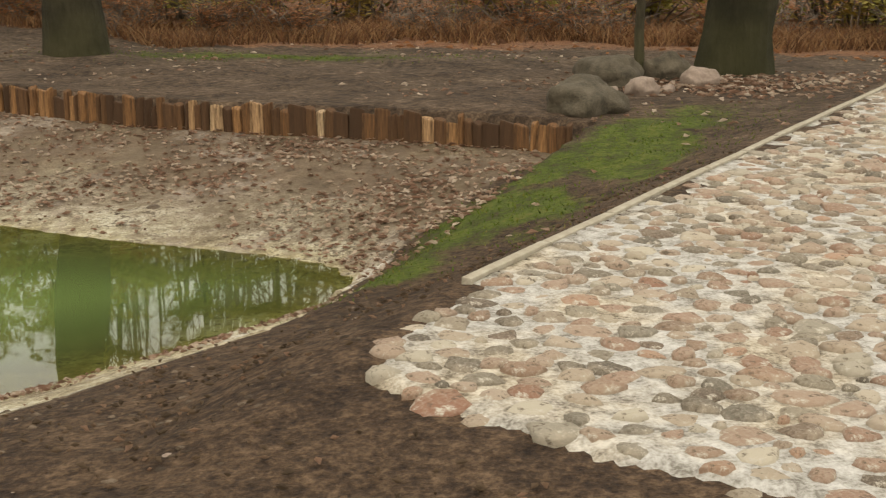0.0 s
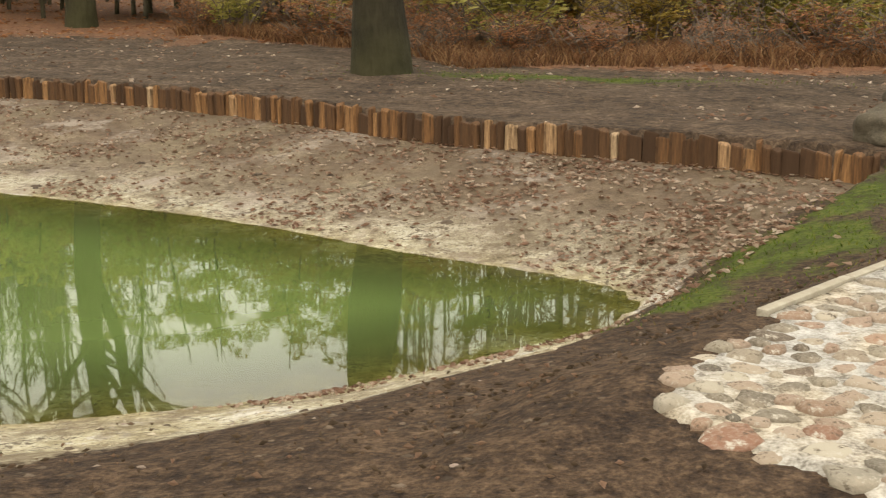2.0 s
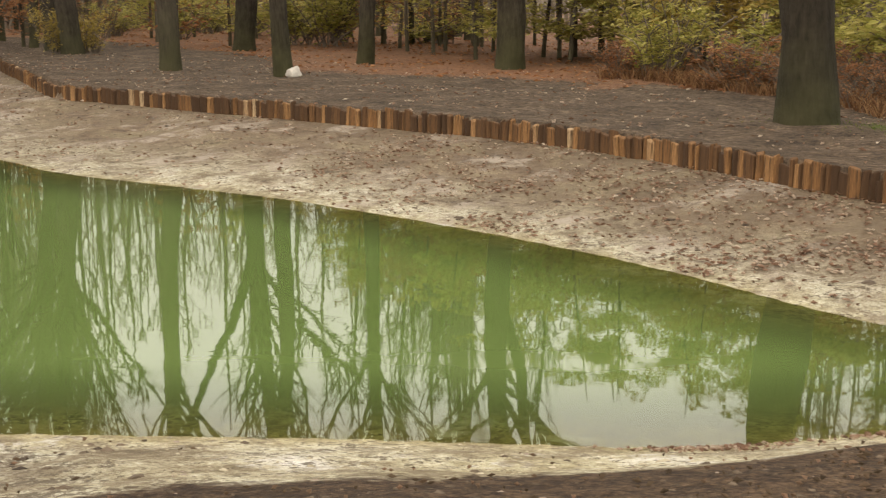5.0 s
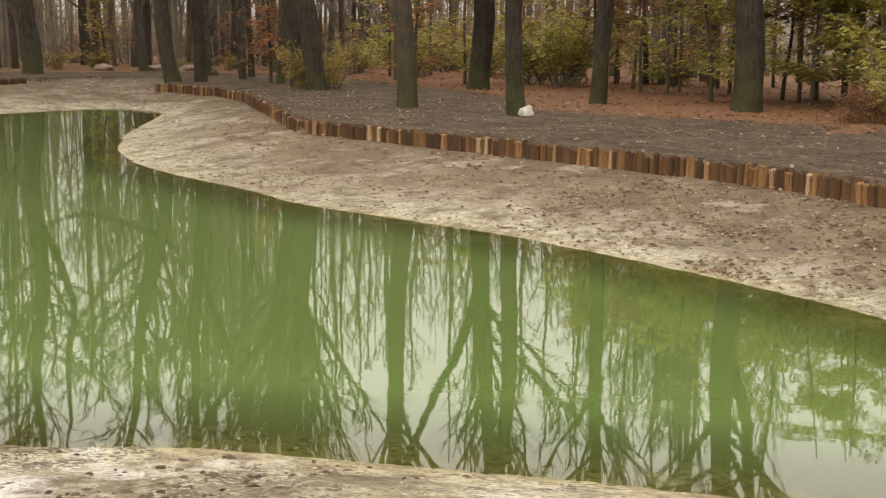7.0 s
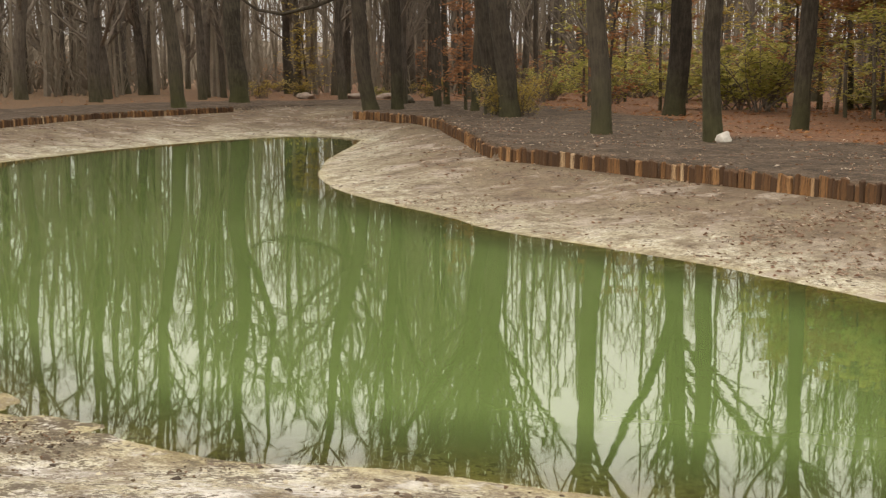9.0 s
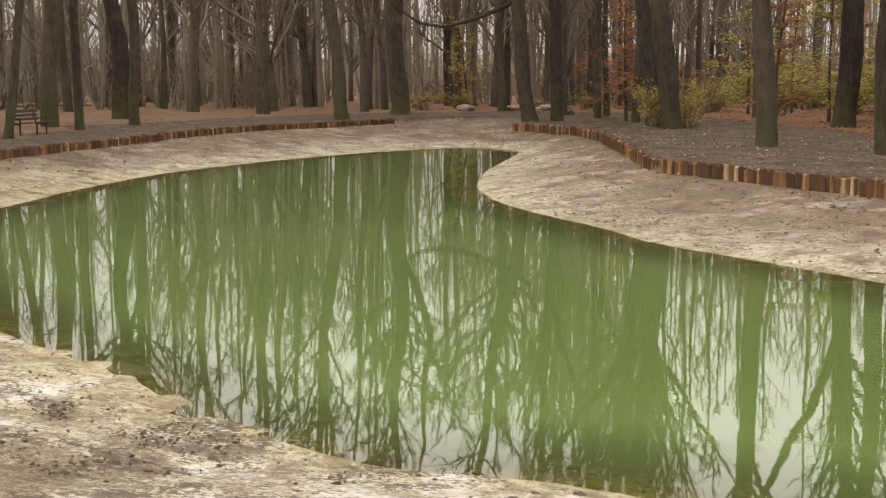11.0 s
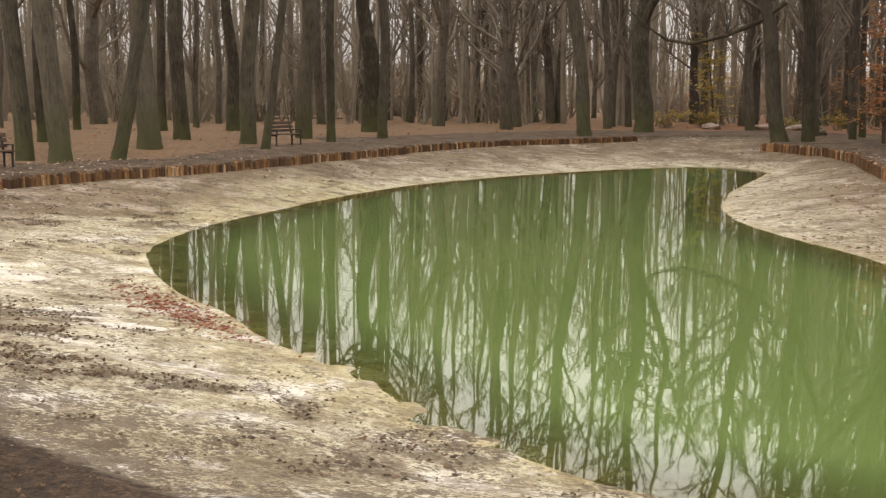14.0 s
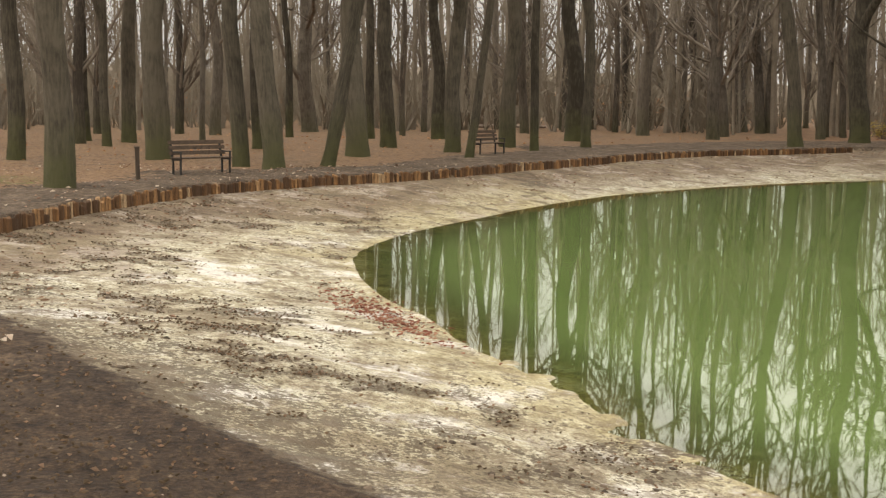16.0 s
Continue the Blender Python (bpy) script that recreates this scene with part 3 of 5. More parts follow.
    litter = np.where((px > -13) & (py > 5), np.clip(0.5 + (r - hem) * 0.4, 0, 1), litter)
    litter = np.where((r < 16) | (near_road > 0), 0, litter)
    wet = np.clip(1 - ds / 0.5, 0, 1) * np.where(py < 9.5, 0.9, 0.45)
    wet = np.maximum(wet, np.where(py < 9.5, 0.75 * np.exp(-(ds / 2.2) ** 2) * np.clip(0.6 + 0.8 * hash_noise(px, py, 0.6, 41), 0, 1), 0))
    tread = np.clip(1.25 - dr / 14, 0, 1) * np.clip(1.6 - r / 14, 0, 1)
    wet = np.where(in_pond, 1, wet)
    east = (py > 10.5) | (px < -28)
    upper = np.where(in_rim & ~in_pond, np.where(east, share ** 1.2 * np.where(px > -23, 0.95, np.where(px < -42, 1.0, 0.75)) + 0.18 + 0.04 * np.clip((px + 29) / 9, 0, 1), np.where(px > -14, -0.35, -0.1)), 0) + np.where(in_rim & staked & (py < 5), 1.05 * share ** 1.15, 0) - 0.45 * np.exp(-(((px + 18) / 4) ** 2 + ((py + 0.6) / 2.0) ** 2))
    near_side = in_rim & ~staked
    crust = np.where(near_side, np.clip(1 - dr / 2.4, 0, 1) * np.clip((-px - 3) / 5, 0.1, 1), np.where(in_rim, -0.15, np.clip((-px - 1.5) / 2.5, 0, 1) * np.clip((6 - py) / 3, 0, 1) * np.clip((13 - r) / 4, 0, 1))) + 0.25 * hash_noise(px, py, 0.25, 6)
    sunk = np.where(in_pond & (z < 0), np.clip(ds * 0.9, 0, 1), 0)
    oak = np.clip((np.degrees(np.arctan2(-px, py)) - 56) / 12, 0, 1)
    return z, sand, turf, litter, wet, tread, upper, crust, sunk, oak


def spaced(lo, hi, step, reach):
    """Grid lines, even between lo and hi and ever wider out to the reach."""
    core = np.arange(lo, hi + step / 2, step)
    out, d = [], step
    x = core[-1]
    while x < reach:
        d *= 1.28
        x += d
        out.append(x)
    low, d, x = [], step, core[0]
    while x > -reach:
        d *= 1.28
        x -= d
        low.append(x)
    return np.array(low[::-1] + core.tolist() + out)


def make_ground():
    gx, gy = spaced(-59, 7.5, 0.15, 700), spaced(-6.5, 35, 0.15, 700)
    px, py = [a.ravel() for a in np.meshgrid(gx, gy)]
    z, sand, turf, litter, wet, tread, upper, crust, sunk, oak = heights(px, py)
    w, h = len(gx), len(gy)
    k = (np.arange(h - 1)[:, None] * w + np.arange(w - 1)[None]).ravel()
    me = bpy.data.meshes.new("ground")
    me.vertices.add(w * h)
    me.vertices.foreach_set("co", np.c_[px, py, z].astype(np.float32).ravel())
    q = np.c_[k, k + 1, k + w + 1, k + w].astype(np.int32)
    me.loops.add(q.size)
    me.loops.foreach_set("vertex_index", q.ravel())
    me.polygons.add(len(q))
    me.polygons.foreach_set("loop_start", np.arange(0, q.size, 4, dtype=np.int32))
    me.polygons.foreach_set("use_smooth", np.ones(len(q), bool))
    me.update(calc_edges=True)
    a = me.attributes.new("zone", "FLOAT_COLOR", "POINT")
    a.data.foreach_set("color", np.c_[sand, turf, litter, np.ones_like(sand)].astype(np.float32).ravel())
    for name, v in (("wet", wet), ("trodden", tread), ("upper", upper), ("crust", crust), ("sunk", sunk), ("oak", oak)):
        me.attributes.new(name, "FLOAT", "POINT").data.foreach_set("value", v.astype(np.float32))
    mould = np.where(inside(px, py, RIM) & (py < 9.3), drift(px, py, 28) * np.clip((-px - 5) / 4, 0, 1), 0)
    me.attributes.new("mould", "FLOAT", "POINT").data.foreach_set("value", mould.astype(np.float32))
    me.materials.append(EARTH)
    tagged(new("ground", me), "dark soil banks, pale sandy pond bed and leaf-strewn woodland floor", "ground", kind="structure")


make_ground()


def make_water():
    gx, gy = np.arange(-56, 0.5, 0.3), np.arange(0.5, 33.5, 0.3)
    px, py = [a.ravel() for a in np.meshgrid(gx, gy)]
    ds, _ = to_line(px, py, POND)
    ok = inside(px, py, POND) | (ds < 0.75)
    w = len(gx)
    idx = np.full(len(px), -1)
    idx[ok] = np.arange(ok.sum())
    k = (np.arange(len(gy) - 1)[:, None] * w + np.arange(w - 1)[None]).ravel()
    q = np.c_[k, k + 1, k + w + 1, k + w]
    q = idx[q[(idx[q] >= 0).all(1)]]
    murk = np.where(inside(px, py, POND), np.clip(0.06 + ds / 1.9, 0, 1), 0.05)[ok]
    ob = mesh_object("pond_water", np.c_[px[ok], py[ok], np.zeros(ok.sum())], q.tolist(), WATER)
    ob.data.attributes.new("murk", "FLOAT", "POINT").data.foreach_set("value", murk.astype(np.float32))
    tagged(ob, "still murky green pond water mirroring bare trees", "water", kind="structure")


make_water()


def ground_z(x, y):
    return float(heights(np.array([x], float), np.array([y], float))[0][0])


# ---- trees ----


def tube(verts, faces, pts, radii, sides):
    """A bent, tapering tube through the points."""
    base = len(verts)
    up = Vector((0.31, 0.95, 0.05))
    for i, (p, r) in enumerate(zip(pts, radii)):
        d = (pts[min(i + 1, len(pts) - 1)] - pts[max(i - 1, 0)]).normalized()
        a = d.cross(up)
        if a.length < 0.1:
            a = d.cross(Vector((1, 0, 0)))
        a.normalize()
        b = d.cross(a)
        for s in range(sides):
            t = 2 * math.pi * s / sides
            verts.append(p + a * (math.cos(t) * r) + b * (math.sin(t) * r))
    for i in range(len(pts) - 1):
        for s in range(sides):
            u = (s + 1) % sides
            faces.append((base + i * sides + s, base + i * sides + u, base + (i + 1) * sides + u, base + (i + 1) * sides + s))


def grow(rnd, p, d, length, r, steps, bend, lift):
    """A wandering limb: points and radii."""
    pts, radii = [p.copy()], [r]
    for i in range(steps):
        d = (d + Vector((rnd.uniform(-bend, bend), rnd.uniform(-bend, bend), rnd.uniform(-bend, bend) + lift))).normalized()
        p = p + d * (length / steps)
        pts.append(p)
        radii.append(max(0.006, r * (1 - 0.8 * (i + 1) / steps)))
    return pts, radii, d


def tree_template(seed, fine, height=19.0, first=4.5, lean=0.02, fork=0.0, mat=None):
    """A bare forest tree: a trunk with a flared foot, limbs and fine twigs. Foot radius 0.35 m."""
    rnd = random.Random(seed)
    tv, tf, cv, cf = [], [], [], []
    pts, radii = [], []
    p, d = Vector((0, 0, -0.25)), Vector((rnd.uniform(-lean, lean), rnd.uniform(-lean, lean), 1)).normalized()
    levels = 16
    for i in range(levels + 1):
        h = height * (i / levels) ** 1.25
        q = p + d * h + Vector((math.sin(h * 0.62 + seed) * 0.15, math.cos(h * 0.55 + seed * 2) * 0.14, 0)) * min(1, h / 4)
        flare = 1 + 0.15 * math.exp(-h / 0.4)
        pts.append(q)
        radii.append(0.31 * flare * (1 - 0.86 * (h / height) ** 1.1) + 0.012)
    tube(tv, tf, pts, radii, 12 if fine else 7)
    if fine:
        for k, v in enumerate(tv):
            row = k // 12
            c = pts[min(row, levels)]
            n = noise.noise(Vector((v.x * 2.6 + seed, v.y * 2.6, v.z * 0.8)))
            tv[k] = c + (v - c) * (1 + 0.24 * n)
    limbs = 32 if fine else 15
    for _ in range(limbs):
        t = first / height + (1 - first / height) * rnd.random() ** 1.15 * 0.97
        k = (max(t, 0.02)) ** (1 / 1.25) * levels
        i = min(int(k), levels - 1)
        s = pts[i].lerp(pts[i + 1], k - i)
        a = rnd.uniform(0, 2 * math.pi)
        steep = rnd.uniform(0.45, 2.0)
        length = (1.15 - t) * height * rnd.uniform(0.22, 0.42)
        r0 = 0.33 * (radii[i] * (1 - k + i) + radii[i + 1] * (k - i)) + 0.015
        lp, lr, ld = grow(rnd, s, Vector((math.cos(a), math.sin(a), steep)).normalized(), length, r0, 7, 0.22, 0.10)
        tube(cv, cf, lp, lr, 5)
        for _ in range(8 if fine else 6):
            j = rnd.randint(1, 6)
            dd = (lp[j + 1] - lp[j]).normalized()
            sd = (dd + Vector((rnd.uniform(-1, 1), rnd.uniform(-1, 1), rnd.uniform(-0.3, 0.9))) * 0.9).normalized()
            l2 = length * rnd.uniform(0.25, 0.5) * (1.15 - j / 9)
            bp, br, _ = grow(rnd, lp[j], sd, l2, lr[j] * 0.55 + 0.010, 4, 0.28, 0.08)
            tube(cv, cf, bp, br, 3)
            for _ in range(6 if fine else 4):
                j2 = rnd.randint(1, 4)
                d2 = ((bp[min(j2 + 1, 4)] - bp[j2 - 1]).normalized() + Vector((rnd.uniform(-1, 1), rnd.uniform(-1, 1), rnd.uniform(-0.3, 0.8))) * 0.8).normalized()
                l3 = l2 * rnd.uniform(0.3, 0.6)
                cp, cr, _ = grow(rnd, bp[j2], d2, l3, 0.027 if fine else 0.038, 2, 0.25, 0.05)
                tube(cv, cf, cp, cr, 3)
    if fork:
        lp, lr, _ = grow(rnd, pts[5], Vector((math.cos(fork), math.sin(fork), 2.6)).normalized(), height * 0.6, radii[5] * 0.62, 11, 0.20, 0.22)
        tube(tv, tf, lp, lr, 8)
    tree = new("tree")
    tree["spread"] = 0.35
    mesh_object("trunk", tv, tf, mat or BARK, tree, True)
    mesh_object("crown", cv, cf, TWIG if fine else TWIG_HAZED, tree, True)
    return tagged(tree, "tall bare woodland tree with furrowed grey-brown bark", "tree", "woodland trees")


FINE = [tree_template(s, True, h, f, le, fk, BARK) for s, h, f, le, fk in (
    (1, 25, 7.5, 0.02, 0), (2, 27, 8.5, 0.03, 0), (3, 24, 7.0, 0.04, 2.2), (4, 26, 9.0, 0.02, 0))]
MOSSY = [tree_template(s, True, h, f, le, fk, BARK_MOSS) for s, h, f, le, fk in (
    (11, 26, 8.5, 0.02, 0), (12, 25, 9.5, 0.03, 0), (13, 24, 7.5, 0.04, 1.2), (14, 27, 9.0, 0.02, 0))]
DARK = [tree_template(s, True, h, f, 0.02, fk, BARK_DARK) for s, h, f, fk in ((17, 26, 6.5, 0), (18, 25, 7.0, 0.4))]
# simpler trees for the distance, haze painted into their paler bark
COARSE = [tree_template(20 + s, False, h, f, 0.03, 0, mt) for s, h, f, mt in ((1, 23, 3.0, BARK_HAZED), (2, 25, 4, BARK_HAZED), (3, 22, 2.5, BARK_HAZED), (4, 26, 4.5, BARK_HAZED))]
VETERAN = [tree_template(41, True, 26, 11.0, 0.015, 0, BARK_OAK)]
used = set()


def plant(kinds, k, x, y, radius, tall=1.0, lean=0.0):
    """Stand a tree of that foot radius at a place."""
    s = radius / 0.285
    src = kinds[k % len(kinds)]
    tip = Matrix.Rotation(radians(lean), 4, Vector((x, y, 0)).normalized())
    m = pose(x, y, ground_z(x, y)) @ tip @ pose(0, 0, 0, 0, 0, (x * 57.3 + y * 31.7) % 360) @ Matrix.Diagonal((s, s, tall, 1))
    if src.name not in used:
        used.add(src.name)
        src.matrix_basis = m
        ob = src
    else:
        ob = copy_thing(src, m)
        ob.matrix_basis = m
    return ob


# x, y, trunk radius, lean in degrees
BY_EAST = [(-6.42, 21.44, 0.46, 0), (4.64, 19.73, 0.54, 0), (-27.41, 26.79, 0.28, -1.8), (-35.64, 39.13, 0.44, 1.8), (-23.21, 27.08, 0.25, -2.8), (-25.72, 34.35, 0.27, 0),
           (-35.25, 51.14, 0.12, -2.1), (-37.18, 55.41, 0.19, 3.8), (-41.47, 57.42, 0.13, -1.8), (-19.87, 34.34, 0.41, -1.5), (-32.55, 61.83, 0.16, -2.3)]
BY_FAR_END = [(-41.74, 34.21, 0.33, -5), (-73.97, 36.35, 0.23, -0.4), (-70.82, 36.63, 0.15, -1.8), (-74.63, 43.66, 0.24, -0.9), (-73.73, 46.19, 0.28, 0.7), (-49.37, 32.93, 0.33, -10.2),
              (-48.9, 34.16, 0.28, -2), (-67.45, 50.08, 0.35, -3.8), (-82.64, 60.17, 0.24, -2.5), (-53.55, 40.69, 0.16, -0.9), (-45.15, 35.93, 0.2, 2.9), (-38.37, 32.31, 0.4, -6.5)]
BY_NORTH = [(-49.4, 8, 0.3, 0.7), (-44.94, 7.91, 0.15, 7.7), (-55.67, 11.65, 0.32, 0.7), (-90.86, 18.33, 0.22, -2.7), (-79.77, 17.91, 0.27, -2.8), (-51.83, 12.01, 0.17, -0.1),
            (-65.86, 17.48, 0.44, -1.4), (-55.88, 15.46, 0.22, 0.6), (-83.77, 25.37, 0.2, -0.5), (-94.82, 29.77, 0.32, -2.7), (-74.11, 24.23, 0.36, -1.1),
            (-95.63, 34.08, 0.38, -2.9), (-95.95, 35.79, 0.43, -2.6), (-68.75, 26.78, 0.34, -3.1), (-74.76, 29.79, 0.34, -2.9), (-86.99, 35.97, 0.52, -3),
            (-82.26, 35.57, 0.33, -3.8), (-82.35, 36.2, 0.25, 1.1), (-56.47, 26.21, 0.32, -4.5), (-69.44, 33.85, 0.25, -3), (-73.18, 37.22, 0.19, -3.1), (-62.5, 32.69, 0.49, -2.4)]
BY_WEST = [(-43.07, -7.97, 0.26, 1.8), (-30.3, -4.67, 0.3, 0.6), (-61.85, -8.12, 0.29, -1), (-54.69, -6.26, 0.18, -2.2), (-60.41, -5.89, 0.31, 1.3), (-43.92, -3.3, 0.37, -0.2),
           (-76.63, -4.4, 0.25, 1), (-73.27, -2.13, 0.31, -1.4), (-38.76, -0.43, 0.23, -2.8), (-52.52, 0.19, 0.2, -0.4), (-37.8, 0.56, 0.3, -3.7), (-80.49, 3.71, 0.49, -2),
           (-69.33, 2.03, 0.19, -1.2), (-38.74, 2.26, 0.2, 11.2), (-45.33, 3.76, 0.38, -1.9), (-66.75, 6.34, 0.22, -0.7), (-54.69, 5.97, 0.31, -2), (-73.47, 8.94, 0.17, -1.1),
           (-83.17, 11.63, 0.19, -1.5), (-67.12, 10.14, 0.32, -1.1)]
WIDE_ARMED, DARK_BARKED = BY_FAR_END[5][:2], {BY_EAST[3][:2]} | {BY_FAR_END[k][:2] for k in (0, 5, 6, 11)}
NAMED = BY_EAST + BY_FAR_END + BY_NORTH + BY_WEST
for n_, (x, y, r, lean) in enumerate(NAMED):
    # beyond 72 m the haze-coloured trees are used
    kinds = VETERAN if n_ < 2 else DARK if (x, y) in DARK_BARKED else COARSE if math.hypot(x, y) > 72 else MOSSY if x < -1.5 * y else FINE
    tree = plant(kinds, n_ + n_ // 7, x, y, r, 0.9 + 0.03 * (n_ * 7 % 8), lean)
    if (x, y) == WIDE_ARMED:
        # one long arm hangs low over the far end of the pond
        arm, back = random.Random(4), tree.matrix_basis.inverted()
        side = Vector((y, -x, 0)).normalized()
        pts = [Vector((x, y, BANK_TOP)) - side * u + Vector((0, 0, h)) for u, h in ((0, 6.4), (1.2, 5.5), (2.6, 4.9), (4.2, 4.5), (5.4, 4.7), (6.4, 5.4), (7.4, 6.3))]
        v, f = [], []
        tube(v, f, pts, [0.13, 0.12, 0.10, 0.085, 0.07, 0.05, 0.03], 6)
        for k in range(26):
            j = arm.randint(1, 6)
            q, r2, _ = grow(arm, pts[j], Vector((arm.uniform(-1, 1), arm.uniform(-1, 1), arm.uniform(0.1, 1.1))).normalized(), arm.uniform(0.8, 2.4), 0.028, 5, 0.3, 0.05)
            tube(v, f, q, r2, 4)
        mesh_object("limb", [back @ c for c in v], f, BARK, tree, True)

# the deeper wood
wood = random.Random(11)
stood = [(x, y) for x, y, r, lean in NAMED]
tries = 0
while len(stood) < 270 and tries < 6000:
    tries += 1
    a, d = radians(wood.uniform(-32, 125)), wood.uniform(42, 135)
    x, y = -math.sin(a) * d, math.cos(a) * d
    dr = to_line(np.array([x]), np.array([y]), RIM)[0][0]
    if dr < 22 or min((x - p) ** 2 + (y - q) ** 2 for p, q in stood) < 7:
        continue
    # a glade opens in the canopy behind the east bank
    if radians(17) < a < radians(30) or a < radians(38) and d < 48:
        continue
    stood.append((x, y))
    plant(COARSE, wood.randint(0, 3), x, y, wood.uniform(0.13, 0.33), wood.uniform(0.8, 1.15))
for k in range(44):
    a, d = radians(wood.uniform(42, 58) if k < 34 else wood.uniform(31, 38)), wood.uniform(62, 112)
    x, y = -math.sin(a) * d, math.cos(a) * d
    if min((x - p) ** 2 + (y - q) ** 2 for p, q in stood) > 4:
        stood.append((x, y))
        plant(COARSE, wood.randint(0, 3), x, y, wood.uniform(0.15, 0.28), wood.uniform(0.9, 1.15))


for src in FINE + MOSSY + DARK + COARSE:
    if src.name not in used:
        for child in list(src.children):
            bpy.data.objects.remove(child)
        bpy.data.objects.remove(src)


# ---- stake palisades round the pond ----


def stake_mesh(seed):
    """A split half-log on end: rounded face, ragged top, a few flats."""
    rnd = random.Random(seed)
    w, h = rnd.choice((0.09, 0.13, 0.16, 0.19, 0.22, 0.25)) * rnd.uniform(0.9, 1.1), 0.62
    v, f = [], []
    sides = 9
    for zi, (z, k) in enumerate(((0, 1.0), (0.3, 1.0), (h - 0.02, 0.97), (h, 0.84))):
        for s in range(sides):
            t = math.pi * 2 * s / sides + seed
            r = 0.5 + 0.06 * math.sin(3 * t + seed) + 0.04 * math.sin(5 * t)
            v.append((math.cos(t) * w * r * k, math.sin(t) * 0.11 * r * k, z + (0.02 * math.cos(t + seed) if zi > 1 else 0)))
    for zi in range(3):
        for s in range(sides):
            u = (s + 1) % sides
            f.append((zi * sides + s, zi * sides + u, (zi + 1) * sides + u, (zi + 1) * sides + s))
    f.append(tuple(3 * sides + s for s in range(sides)))
    return v, f, w


STAKES = [stake_mesh(s) for s in range(9)]


def palisade(name, line, label, near):
    """Stakes driven side by side along a bank; the nearest are single pieces, the rest one joined piece."""
    rnd = random.Random(len(line))
    root = tagged(new(name), label, "palisade", kind="structure")
    meshes = []
    for v, f, w in STAKES:
        me = bpy.data.meshes.new("stake")
        me.from_pydata(v, [], f)
        me.materials.append(LOG)
        meshes.append(me)
    pts = polyline(rounded(line, 1, False), 0.02)
    i, spots = 0, []
    while i < len(pts) - 12:
        k = rnd.randint(0, 8)
        w = STAKES[k][2] * 0.93
        j = i + max(3, int(w / 0.02))
        if j >= len(pts):
            break
        p = (pts[i] + pts[j]) / 2
        d = pts[j] - pts[i]
        spots.append((k, p, math.degrees(math.atan2(d[1], d[0]))))
        i = j
    order = sorted(range(len(spots)), key=lambda q: abs(spots[q][1][0] - near[0]) + abs(spots[q][1][1] - near[1]))
    single = set(order[:290])
    jv, jf = [], []
    for q, (k, p, a) in enumerate(spots):
        top = BANK_TOP + 0.01 + rnd.uniform(-0.05, 0.035) - (0.06 if rnd.random() < 0.08 else 0)
        m = pose(p[0], p[1], top - 0.62, rnd.uniform(-3, 3), rnd.uniform(-2.5, 2.5), a + rnd.uniform(-8, 8))
        if q in single:
            ob = new("stake", meshes[k])
            ob.parent = root
            ob.matrix_basis = m
        else:
            v, f, _ = STAKES[k]
            o = len(jv)
            jv += [m @ Vector(c) for c in v]
            jf += [tuple(o + c for c in g) for g in f]
    if jv:
        tagged(mesh_object("stake_row", jv, jf, LOG_FAR, root), kind="stuff")


# ---- the cobbled ramp and its kerb ----


def cobble_shape(seed, rings=3, sides=8):
    rnd = random.Random(seed)
    rx, ry = rnd.uniform(0.07, 0.10), rnd.uniform(0.055, 0.075)
    wob = [rnd.uniform(0.68, 1.22) for _ in range(sides)]
    v, f = [], []
    for z, k in ((-0.05, 0.95), (0.006, 1.0), (0.022, 0.86), (0.030, 0.50)):
        for s in range(sides):
            t = 2 * math.pi * s / sides
            v.append((math.cos(t) * rx * wob[s] * k, math.sin(t) * ry * wob[s] * k, z + rnd.uniform(-0.004, 0.004)))
    v.append((0, 0, 0.031))
    for i in range(3):
        for s in range(sides):
            u = (s + 1) % sides
            f.append((i * sides + s, i * sides + u, (i + 1) * sides + u, (i + 1) * sides + s))
    for s in range(sides):
        f.append((3 * sides + s, 3 * sides + (s + 1) % sides, 4 * sides))
    return v, f


